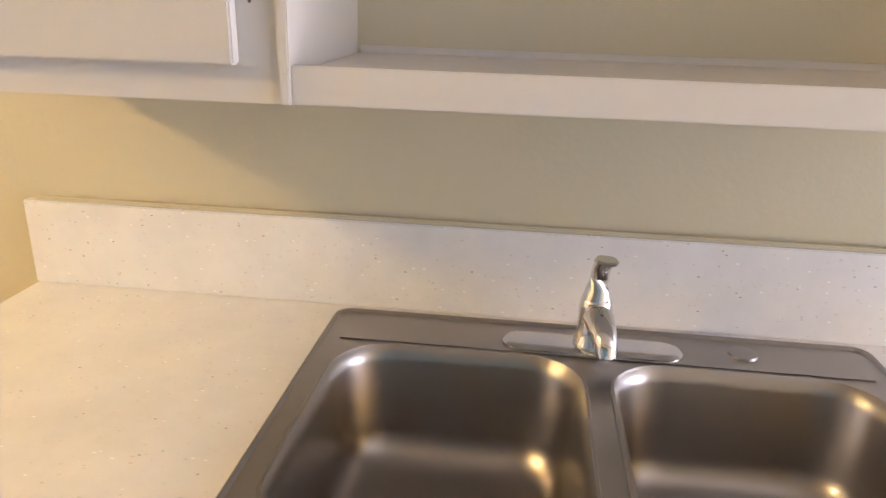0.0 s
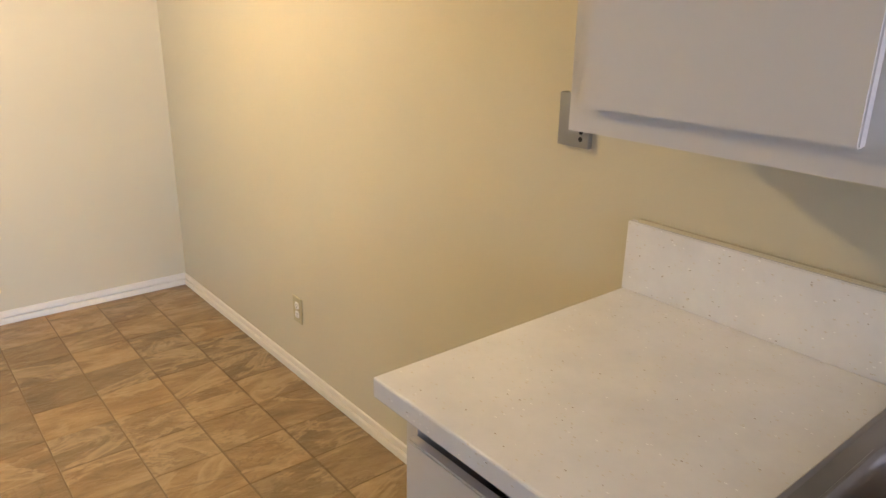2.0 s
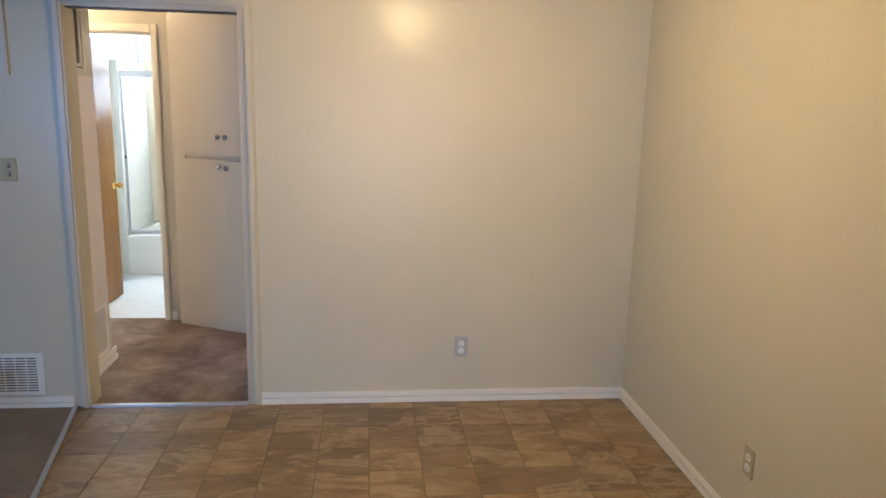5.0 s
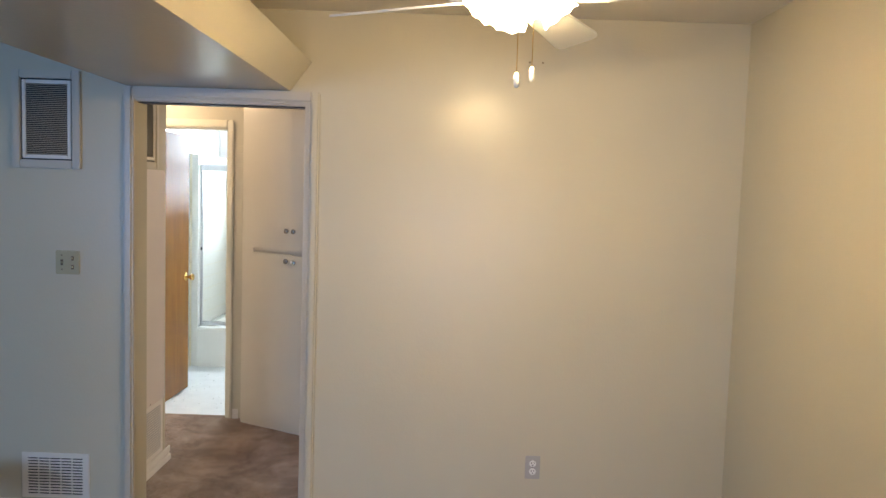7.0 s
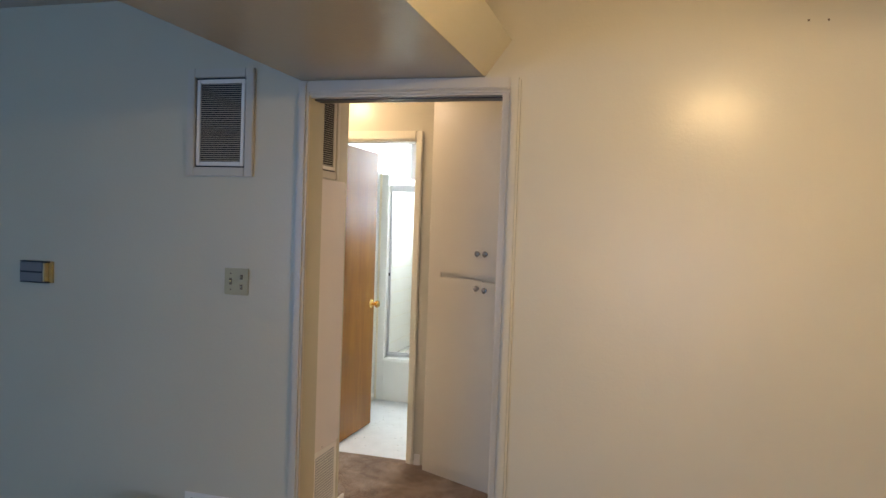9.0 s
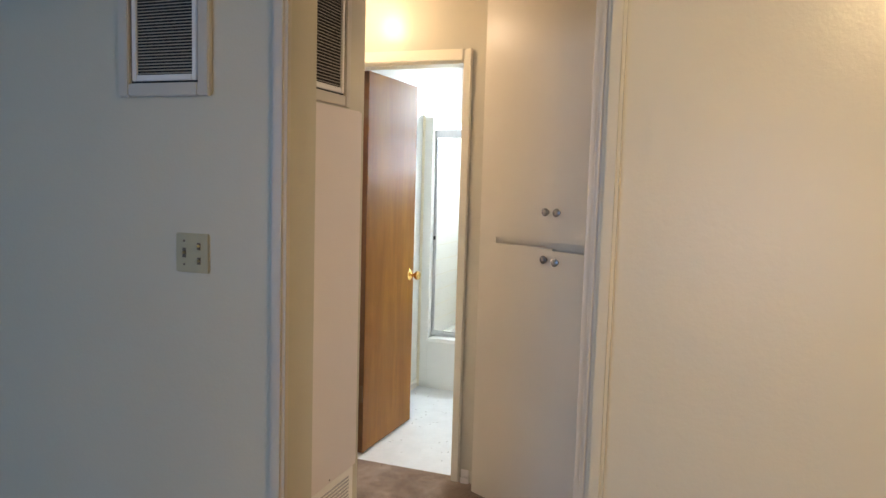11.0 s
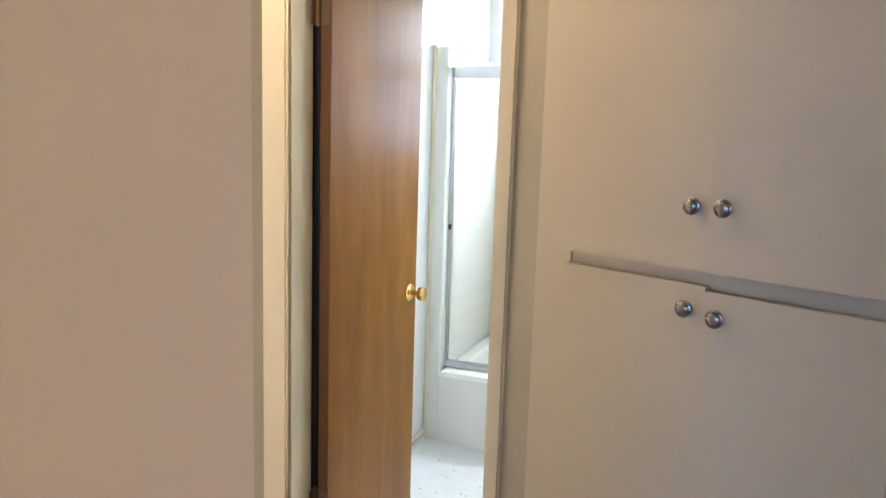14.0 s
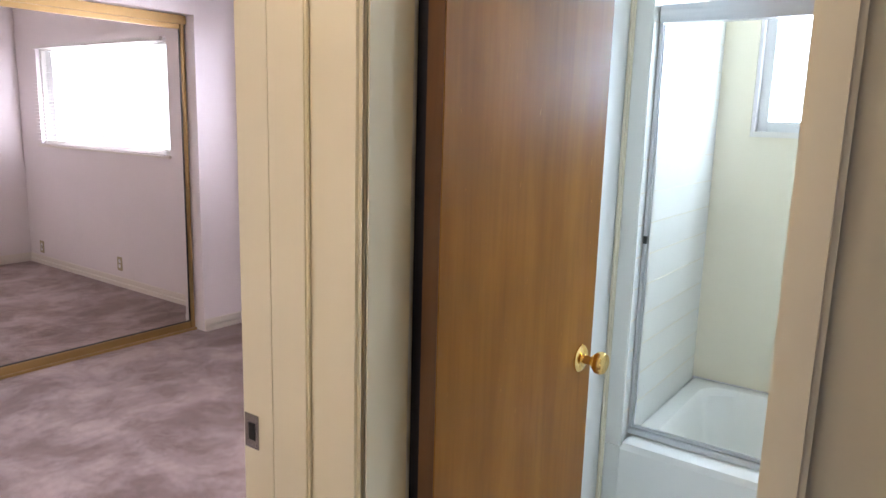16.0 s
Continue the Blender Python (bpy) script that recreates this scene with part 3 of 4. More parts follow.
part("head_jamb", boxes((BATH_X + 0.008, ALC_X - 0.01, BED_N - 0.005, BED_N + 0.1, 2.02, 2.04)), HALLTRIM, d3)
strike = part("strike_plate", boxes((BATH_X + 0.008, BATH_X + 0.010, -3.783, -3.745, 0.825, 0.892)), PEWTER, d3, "worn metal strike plate")
part("strike_hole", boxes((BATH_X + 0.009, BATH_X + 0.0112, -3.771, -3.754, 0.842, 0.875)), DARK, strike)

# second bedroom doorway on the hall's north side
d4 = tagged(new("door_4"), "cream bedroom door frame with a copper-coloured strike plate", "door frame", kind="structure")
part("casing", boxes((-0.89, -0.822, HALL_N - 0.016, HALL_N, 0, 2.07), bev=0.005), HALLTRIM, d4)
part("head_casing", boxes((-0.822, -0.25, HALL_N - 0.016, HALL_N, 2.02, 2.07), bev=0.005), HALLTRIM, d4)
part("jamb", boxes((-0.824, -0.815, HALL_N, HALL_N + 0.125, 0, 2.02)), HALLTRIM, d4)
st4 = part("strike_plate", boxes((-0.816, -0.813, -1.946, -1.918, 0.945, 0.998)), COPPER, d4, "copper-coloured strike plate")
part("strike_hole", boxes((-0.8135, -0.812, -1.939, -1.926, 0.958, 0.984)), DARK, st4)

# ---------------------------------------------------------------- linen closet across the corner
LIN = Matrix.Translation((-1.4546, -2.795, 0)) @ Matrix.Rotation(radians(63.1), 4, "Z")     # local x along the face, -y towards the hall
linen = new("linen_cabinet")
linen.matrix_world = LIN
tagged(linen, "built-in cream linen cabinet with four flush doors and pewter knobs", "cabinet")
S0, SM, S1 = 0.143, 0.480, 0.808
part("face_frame", boxes((0.044, S0 + 0.002, 0, 0.03, 0, CEIL), (S1 - 0.002, 0.862, 0, 0.03, 0, CEIL), (S0 + 0.002, S1 - 0.002, 0.006, 0.03, 1.165, 1.25), (S0 + 0.002, S1 - 0.002, 0, 0.03, 0, 0.09), (S0 + 0.002, S1 - 0.002, 0, 0.03, 2.19, CEIL)), LINEN, linen)
part("back", boxes((0.044, 0.862, 0.03, 0.05, 0, CEIL)), LINEN, linen)
part("return_panel", boxes((0.044, 0.062, 0.03, 0.085, 0, CEIL)), LINEN, linen)


def linen_door(x0, x1, z0, z1, kx, kz, hinge_x, hinge_zs, ajar=0.0):
    d = part("door", boxes((x0, x1, -0.019, -0.0005, z0, z1), bev=0.001), LINEN, linen)
    d.matrix_basis = Matrix.Translation((hinge_x, 0, 0)) @ Matrix.Rotation(radians(ajar), 4, "Z") @ Matrix.Translation((-hinge_x, 0, 0))
    m = Matrix.Translation((kx, -0.019, kz)) @ Matrix.Rotation(radians(90), 4, "X")
    part("knob", lathe(bmesh.new(), [(0.009, 0), (0.007, 0.010), (0.008, 0.013), (0.0165, 0.016), (0.0172, 0.020), (0.0135, 0.0215), (0.0125, 0.026), (0.009, 0.028), (0.004, 0.0285)], m), PEWTER, d, "ringed pewter knob", True)
    for z in hinge_zs:
        part("hinge", boxes((hinge_x - 0.004, hinge_x + 0.004, -0.021, -0.001, z - 0.022, z + 0.022), (hinge_x - 0.006, hinge_x + 0.006, -0.012, 0.0, z - 0.03, z + 0.03), bev=0.001), LINEN, d)


linen_door(S0, SM - 0.0005, 1.220, 2.20, 0.448, 1.344, S0 - 0.004, ())
linen_door(SM + 0.0005, S1, 1.222, 2.20, 0.515, 1.345, S1 + 0.004, (1.29, 2.10), 2.8)
linen_door(S0, SM - 0.0005, 0.068, 1.193, 0.448, 1.148, S0 - 0.004, ())
linen_door(SM + 0.0005, S1, 0.062, 1.186, 0.515, 1.143, S1 + 0.004, (1.10, 0.2), 2.2)

for z, h in ((1.127, 0.006), (1.105, 0.004), (1.335, 0.012)):
    part("paint_chip", boxes((S0 - 0.006, S0 - 0.0045, -0.0012, 0, z - h, z + h)), BRONZE, linen, "small chip in the paint")

# ---------------------------------------------------------------- vents, panel and plates
def register(name, m, w, h, frame_w, slats, label, deep=0.016, rim=0.0):
    """A louvred grille: local x across, z up, -y out of the wall. m: its lower middle on the wall."""
    reg = new(name)
    reg.matrix_world = m
    tagged(reg, label, "vent")
    part("frame", boxes((-w / 2, -w / 2 + frame_w, -deep, 0, 0, h), (w / 2 - frame_w, w / 2, -deep, 0, 0, h), (-w / 2 + frame_w, w / 2 - frame_w, -deep, 0, 0, frame_w), (-w / 2 + frame_w, w / 2 - frame_w, -deep, 0, h - frame_w, h), bev=0.003), CASING, reg)
    iw, z0, z1 = w / 2 - frame_w, frame_w, h - frame_w
    part("gap", boxes((-iw, iw, -0.006, -0.001, z0, z1)), DARK, reg, "dark gap round the grille")
    g, bw = 0.007, 0.017
    part("grille_border", boxes((-iw + g, -iw + g + bw, -0.013, -0.004, z0 + g, z1 - g), (iw - g - bw, iw - g, -0.013, -0.004, z0 + g, z1 - g), (-iw + g + bw, iw - g - bw, -0.013, -0.004, z0 + g, z0 + g + bw), (-iw + g + bw, iw - g - bw, -0.013, -0.004, z1 - g - bw, z1 - g), bev=0.002), TRIM, reg)
    sx, a, c = iw - g - bw, z0 + g + bw, z1 - g - bw
    step = (c - a) / slats
    me = mesh_of(boxes((-sx, sx, -0.0037, 0.0037, -0.0007, 0.0007)), "slat", CASING)
    for k in range(slats):
        s = new("slat", me)
        s.parent = reg
        s.matrix_local = pose(0, -0.0095, a + (k + 0.5) * step, 26, 0, 0)
    return reg


WEST = lambda y, z: pose(0, y, z, 0, 0, 90)
register("wall_register", WEST(-3.262, 1.675), 0.318, 0.452, 0.037, 38, "white louvred return air grille in a beaded frame on the wall", 0.02)
hr = register("hall_register", pose(-0.375, HALL_S, 1.70, 0, 0, 180), 0.34, 0.42, 0.035, 30, "white louvred furnace grille high on the hall wall", 0.016)

low = new("floor_register")
low.matrix_world = WEST(-3.235, 0.075)
tagged(low, "white stamped metal grille low on the wall", "vent")
part("plate", boxes((-0.165, 0.165, -0.008, 0, 0, 0.225), bev=0.003), TRIM, low)
slot = mesh_of(boxes((-0.0235, 0.0235, -0.0088, -0.007, -0.0025, 0.0025)), "slot", DARK)
for i in range(5):
    for k in range(13):
        s = new("slot", slot)
        s.parent = low
        s.matrix_local = pose(-0.108 + i * 0.054, 0, 0.024 + k * 0.0145)

panel = new("furnace_panel")
panel.matrix_world = pose(-0.36, HALL_S, 0, 0, 0, 180)
tagged(panel, "white furnace access panel with a louvred lower vent", "panel")
part("upper_panel", boxes((-0.205, 0.28, -0.014, 0, 0.40, 1.695), bev=0.006), PANEL, panel)
part("lower_panel", boxes((-0.205, 0.27, -0.006, 0, 0.088, 0.398), bev=0.002), TRIM, panel)
lou = mesh_of(boxes((-0.10, 0.10, -0.012, -0.004, -0.0012, 0.0012)), "louvre", TRIM)
part("louvre_gap", boxes((0.03, 0.235, -0.0075, -0.005, 0.12, 0.37)), PLATE_G, panel)
for k in range(18):
    s = new("louvre", lou)
    s.parent = panel
    s.matrix_local = pose(0.132, 0, 0.13 + k * 0.0137, 0, 0, 0)
part("screw", lathe(bmesh.new(), [(0.006, 0), (0.006, 0.003), (0.003, 0.0045)], Matrix.Translation((0.08, -0.010, 0.415)) @ Matrix.Rotation(radians(90), 4, "X"), 12), PEWTER, panel)


def duplex(name, m, mat, label, group="wall outlets"):
    """A duplex outlet: local x across, z up, -y out of the wall, origin at its middle."""
    o = new(name)
    o.matrix_world = m
    tagged(o, label, "outlet", group)
    part("cover_plate", boxes((-0.036, 0.036, -0.006, 0, -0.057, 0.057), bev=0.0025), mat, o)
    for s in (-1, 1):
        rec = part("receptacle", lathe(bmesh.new(), [(0.0165, 0), (0.0165, 0.0015), (0.0155, 0.0022)], Matrix.Translation((0, -0.006, s * 0.0195)) @ Matrix.Rotation(radians(90), 4, "X"), 20), WHITE, o)
        for dx, dz, w, h in ((-0.006, 0.003, 0.0012, 0.004), (0.006, 0.003, 0.0012, 0.0035), (0, -0.008, 0.0024, 0.0024)):
            part("slot", boxes((dx - w, dx + w, -0.0088, -0.0079, s * 0.0195 + dz - h, s * 0.0195 + dz + h)), DARK, rec)
    part("screw", lathe(bmesh.new(), [(0.003, 0), (0.003, 0.001), (0.001, 0.0014)], Matrix.Translation((0, -0.006, 0)) @ Matrix.Rotation(radians(90), 4, "X"), 10), PEWTER, o)
    return o


duplex("wall_outlet", WEST(-0.921, 0.31), PLATE_G, "grey-beige duplex outlet on the wall above the baseboard")
duplex("wall_outlet", pose(1.318, 0, 0.307), PLATE, "ivory duplex outlet on the dining wall")
duplex("wall_outlet", pose(OUT_X, -5.33, 0.195, 0, 0, 90), PLATE, "ivory outlet under the bedroom window")
duplex("wall_outlet", pose(OUT_X, -4.01, 0.165, 0, 0, 90), PLATE, "ivory outlet under the bedroom window")

sw = new("light_switch")
sw.matrix_world = WEST(-3.17, 1.231)
tagged(sw, "ivory two-gang switch plate with three toggles", "switch")
part("cover_plate", boxes((-0.058, 0.058, -0.007, 0, -0.057, 0.057), bev=0.003), PLATE, sw)
for dx, dz, h in ((-0.027, 0, 0.014), (0.024, 0.020, 0.010), (0.024, -0.022, 0.010)):
    tg = part("toggle_slot", boxes((dx - 0.006, dx + 0.006, -0.0078, -0.006, dz - h, dz + h)), BRONZE, sw)
    part("toggle", boxes((dx - 0.0045, dx + 0.0045, -0.020, -0.007, dz - 0.003, dz + 0.005), bev=0.0015), PLATE, tg)
for dz in (-0.034, 0.034):
    part("screw", lathe(bmesh.new(), [(0.0035, 0), (0.0035, 0.001), (0.001, 0.0015)], Matrix.Translation((-0.027, -0.007, dz)) @ Matrix.Rotation(radians(90), 4, "X"), 10), BRONZE, sw)

th = new("thermostat")
th.matrix_world = WEST(-4.21, 1.22)
tagged(th, "old grey thermostat with a brass-yellow back plate", "thermostat")
part("back_plate", boxes((-0.085, 0.085, -0.008, 0, -0.05, 0.05), bev=0.002), YELLOWED, th)
part("cover", boxes((-0.08, 0.052, -0.034, -0.008, -0.044, 0.044), bev=0.003), DARKGREY, th)
part("cover_side", boxes((0.052, 0.061, -0.033, -0.008, -0.042, 0.042), bev=0.001), CREAM, th, "cream cover side")
part("scale_strip", boxes((-0.075, 0.049, -0.0352, -0.0335, -0.004, 0.004)), BLACK, th)
# black strips above and below stand in for the shadow round the cover
part("edge_strip", boxes((-0.082, 0.07, -0.030, -0.008, 0.045, 0.050), (-0.082, 0.07, -0.030, -0.008, -0.050, -0.045)), BLACK, th)

table = new("side_table")
table.matrix_world = pose(0.285, -3.405, 0, 0, 0, 14.5)
tagged(table, "low reddish-brown wooden side table on the living room carpet", "table")
part("tabletop", boxes((0, 0.42, -0.42, 0, 0.272, 0.297), bev=0.004), REDWOOD, table)
for lx in (0.03, 0.34):
    for ly in (-0.39, -0.08):
        part("leg", boxes((lx, lx + 0.05, ly, ly + 0.05, 0.007, 0.272), bev=0.003), REDWOOD, table)
part("apron", boxes((0.045, 0.06, -0.34, -0.08, 0.215, 0.272)), REDWOOD, table)
part("apron", boxes((0.36, 0.375, -0.34, -0.08, 0.215, 0.272)), REDWOOD, table)

for y, z in ((-1.014, 2.236), (-0.953, 2.235)):
    h = part("trim_nail_hole", lathe(bmesh.new(), [(0.004, 0), (0.003, 0.0012)], Matrix.Translation((0, y, z)) @ Matrix.Rotation(radians(90), 4, "Y"), 10), BRONZE)
    tagged(h, "small dark nail hole in the painted wall", "nail hole", kind="structure")

# ---------------------------------------------------------------- kitchen
CT = 0.917
CX0, CX1, CY = 2.873, 5.15, -0.67
SX0, SX1, SY0, SY1 = 3.434, 4.274, -0.605, -0.045
bm = bmesh.new()
gx, gy = (CX0, SX0 + 0.014, SX1 - 0.014, CX1), (CY, SY0 + 0.014, SY1 - 0.014, -0.001)
grid = [[bm.verts.new((x, y, CT)) for y in gy] for x in gx]
for i in range(3):
    for k in range(3):
        if (i, k) != (1, 1):
            bm.faces.new((grid[i][k], grid[i + 1][k], grid[i + 1][k + 1], grid[i][k + 1]))
r = bmesh.ops.extrude_face_region(bm, geom=list(bm.faces))
bmesh.ops.translate(bm, verts=[v for v in r["geom"] if isinstance(v, bmesh.types.BMVert)], vec=(0, 0, -0.038))
worktop = thing("worktop", (CX0 + CX1) / 2, -0.33, CT - 0.038, "white speckled quartz worktop with a low backsplash and a sink cut-out", "worktop")
slab_ob = piece("slab", bm, QUARTZ, worktop)
bv = slab_ob.modifiers.new("round", "BEVEL")
bv.width, bv.segments, bv.limit_method = 0.004, 2, "ANGLE"
piece("backsplash", boxes((CX0, CX1, -0.021, -0.001, CT, 1.069), bev=0.002), QUARTZ, worktop)

tagged(part("trim_caulk_bead", boxes((CX0 + 0.02, CX1, -0.016, -0.001, 1.0692, 1.0755), bev=0.002), WALL), "painted caulk bead along the top of the backsplash", "caulk", kind="structure")


def base_cabinet(x0, x1, drawers, label):
    c = thing("base_cabinet", (x0 + x1) / 2, -0.3, 0, label, "cabinet", "kitchen base cabinets")
    piece("body", boxes((x0, x0 + 0.018, -0.60, -0.02, 0.10, CT - 0.039), (x1 - 0.018, x1, -0.60, -0.02, 0.10, CT - 0.039), (x0 + 0.018, x1 - 0.018, -0.60, -0.02, 0.10, 0.118), (x0 + 0.018, x1 - 0.018, -0.04, -0.02, 0.118, CT - 0.039)), CABINET, c)
    piece("toe_kick", boxes((x0, x1, -0.54, -0.5, 0, 0.10)), CABINET, c)
    piece("face_frame", boxes((x0, x0 + 0.03, -0.62, -0.60, 0.10, CT - 0.039), (x1 - 0.03, x1, -0.62, -0.60, 0.10, CT - 0.039), (x0 + 0.03, x1 - 0.03, -0.62, -0.60, 0.862, CT - 0.039), (x0 + 0.03, x1 - 0.03, -0.62, -0.60, 0.10, 0.14)), CABINET, c)
    piece("finger_gap", boxes((x0 + 0.03, x1 - 0.03, -0.575, -0.565, 0.78, 0.862)), CABINET, c)
    piece("drawer_front", boxes((x0 + 0.028, x1 - 0.028, -0.642, -0.62, 0.68, 0.818), bev=0.003), CABINET, c)
    n = 2 if x1 - x0 > 0.6 else 1
    w = (x1 - x0 - 0.056) / n
    for k in range(n):
        piece("door", boxes((x0 + 0.028 + k * w + 0.002, x0 + 0.028 + (k + 1) * w - 0.002, -0.642, -0.62, 0.13, 0.67), bev=0.003), CABINET, c)


base_cabinet(2.90, 3.395, 1, "white painted base cabinet under the worktop's open end")
base_cabinet(3.40, 4.31, 1, "white painted sink base cabinet")
base_cabinet(4.315, 5.18, 1, "white painted base cabinet")

# sink
sink = thing("kitchen_sink", (SX0 + SX1) / 2, -0.33, CT, "double-bowl brushed stainless steel drop-in sink", "sink")
Z = CT + 0.004
bm = bmesh.new()
LB = (3.476, 3.828, -0.565, -0.163)
RB = (3.872, 4.232, -0.565, -0.163)
outer = rr_ring((SX0 + SX1) / 2, (SY0 + SY1) / 2, SX1 - SX0 - 0.018, SY1 - SY0 - 0.018, 0.03)
es = []
rings = [outer]
for x0, x1, y0, y1 in (LB, RB):
    rings.append(rr_ring((x0 + x1) / 2, (y0 + y1) / 2, x1 - x0, y1 - y0, 0.075))
for pts in rings:
    vs = [bm.verts.new((x, y, Z)) for x, y in pts]
    es += [bm.edges.new((vs[k], vs[(k + 1) % len(vs)])) for k in range(len(vs))]
bmesh.ops.triangle_fill(bm, use_beauty=True, use_dissolve=False, edges=es)
cx, cy, w, h = (SX0 + SX1) / 2, (SY0 + SY1) / 2, SX1 - SX0, SY1 - SY0
loft(bm, [[(x, y, z) for x, y in rr_ring(cx, cy, w + d, h + d, 0.03 + d / 2)] for d, z in ((0, CT), (-0.002, Z + 0.002), (-0.008, Z + 0.005), (-0.014, Z + 0.003), (-0.018, Z))], close_end=False)
for x0, x1, y0, y1 in (LB, RB):
    loft(bm, [[(x, y, z) for x, y in rr_ring((x0 + x1) / 2, (y0 + y1) / 2, x1 - x0 + d, y1 - y0 + d, 0.075 + d / 2)] for d, z in ((0.016, Z + 0.0), (0.012, Z + 0.003), (0.004, Z + 0.003), (0, Z))], close_end=False)
piece("rim", bm, STEEL, sink, "", True)
for x0, x1, y0, y1 in (LB, RB):
    bm = bmesh.new()
    rs = []
    for inset, z in ((0, Z), (0.004, Z - 0.006), (0.008, Z - 0.02), (0.016, Z - 0.13), (0.024, Z - 0.155), (0.042, Z - 0.172), (0.07, Z - 0.178), (0.12, Z - 0.180)):
        rs.append([(x, y, z) for x, y in rr_ring((x0 + x1) / 2, (y0 + y1) / 2, x1 - x0 - 2 * inset, y1 - y0 - 2 * inset, max(0.075 - inset * 0.2, 0.03))])
    loft(bm, rs)
    bowl = piece("bowl", bm, STEEL, sink, "", True)
    dm = Matrix.Translation(((x0 + x1) / 2, (y0 + y1) / 2 + 0.02, Z - 0.1795))
    part("drain", lathe(bmesh.new(), [(0.056, 0), (0.054, 0.004), (0.046, 0.003), (0.042, 0.0005), (0.012, 0.0005), (0.010, 0.006)], dm), CHROME, bowl, "", True)
piece("ledge_bead", boxes((SX0 + 0.03, SX1 - 0.03, -0.152, -0.140, Z - 0.001, Z + 0.0022), bev=0.0016), STEEL, sink, "", True)
piece("hole_cover", lathe(bmesh.new(), [(0.022, 0), (0.021, 0.004), (0.012, 0.006)], Matrix.Translation((4.075, -0.098, Z))), STEEL, sink, "", True)

# faucet
FX, FY = 3.848, -0.118
fa = thing("kitchen_faucet", FX, FY, Z, "chrome single-lever kitchen faucet on an oval plate", "faucet")
bm = bmesh.new()
loft(bm, [[(x, y, z) for x, y in rr_ring(FX, FY, 0.27 + d, 0.060 + d, 0.0299 + d / 2, 8)] for d, z in ((0, Z), (-0.001, Z + 0.005), (-0.010, Z + 0.009), (-0.030, Z + 0.010))])
piece("base_plate", bm, CHROME, fa, "", True)
bm = lathe(bmesh.new(), [(0.029, Z + 0.009), (0.029, Z + 0.014), (0.025, Z + 0.02), (0.0235, Z + 0.055), (0.0245, Z + 0.07), (0.022, Z + 0.084), (0.012, Z + 0.093)], Matrix.Translation((FX, FY, 0)))
piece("body", bm, CHROME, fa, "", True)
bm = bmesh.new()
def tube(bm, pts, radii, seg=20):
    prev = None
    rings = []
    for k, (p, r) in enumerate(zip(pts, radii)):
        p = Vector(p)
        d = (Vector(pts[min(k + 1, len(pts) - 1)]) - Vector(pts[max(k - 1, 0)])).normalized()
        q = d.to_track_quat("Z", "Y")
        rings.append([p + q @ Vector((r * math.cos(2 * math.pi * j / seg), r * math.sin(2 * math.pi * j / seg), 0)) for j in range(seg)])
    vs = loft(bm, rings)
    bm.faces.new(list(reversed(vs[0])))
    return bm
tube(bm, [(FX, FY + 0.002, Z + 0.060), (FX + 0.005, FY - 0.026, Z + 0.060), (FX + 0.010, FY - 0.050, Z + 0.048), (FX + 0.013, FY - 0.066, Z + 0.034), (FX + 0.014, FY - 0.070, Z + 0.022)], (0.021, 0.021, 0.019, 0.0165, 0.0145))
piece("spout", bm, CHROME, fa, "", True)
bm = tube(bmesh.new(), [(FX - 0.001, FY, Z + 0.078), (FX, FY + 0.002, Z + 0.098), (FX + 0.001, FY + 0.003, Z + 0.116), (FX + 0.003, FY + 0.001, Z + 0.132), (FX + 0.006, FY - 0.003, Z + 0.143)], (0.0225, 0.017, 0.0135, 0.013, 0.0135))
lev = piece("lever", bm, CHROME, fa, "", True)
part("lever_tip", lathe(bmesh.new(), [(0.010, 0), (0.0175, 0.001), (0.018, 0.004), (0.015, 0.007)], Matrix.Translation((FX + 0.008, FY - 0.006, Z + 0.141)), 24), CHROME, lev, "", True)
part("hot_mark", lathe(bmesh.new(), [(0.0035, 0), (0.003, 0.001)], Matrix.Translation((FX - 0.007, FY - 0.0245, Z + 0.074)) @ Matrix.Rotation(radians(90), 4, "X"), 12), RED, lev, "red hot-water dot")

# wall cabinets
CB, CTOP, CF = 1.300, 2.12, -0.326
up = thing("wall_cabinet", 3.2, -0.16, CB, "white painted wall cabinet with a flush door hung over the worktop", "cabinet", "kitchen wall cabinets")
piece("body", boxes((2.953, 3.453, -0.306, -0.001, CB, CTOP)), CABINET, up)
piece("face_frame", boxes((2.953, 3.003, CF, -0.306, CB, CTOP), (3.405, 3.453, CF, -0.306, CB, CTOP), (3.003, 3.405, CF, -0.306, CB, CB + 0.06), (3.003, 3.405, CF, -0.306, CTOP - 0.06, CTOP)), CABINET, up)
dr = piece("door", boxes((2.995, 3.409, CF - 0.020, CF - 0.001, 1.342, 2.08), bev=0.0025), CABINET, up)
for z in (1.42, 2.0):
    part("hinge", boxes((2.988, 2.995, CF - 0.014, CF - 0.0005, z - 0.025, z + 0.025), bev=0.001), CABINET, dr)
piece("catch_hole", lathe(bmesh.new(), [(0.002, 0), (0.0018, 0.001)], Matrix.Translation((3.424, CF, 1.409)) @ Matrix.Rotation(radians(90), 4, "X"), 10), BRONZE, up, "bare screw hole")

OX0, OX1 = 3.4535, 4.75
op = thing("wall_cabinet", 4.1, -0.16, CB, "white painted wall cabinet standing open without doors", "cabinet", "kitchen wall cabinets")
piece("side_panel", boxes((OX0, OX0 + 0.0125, -0.306, -0.008, CB, CTOP)), CABINET, op)
piece("side_panel", boxes((OX1 - 0.018, OX1, -0.306, -0.008, CB, CTOP)), CABINET, op)
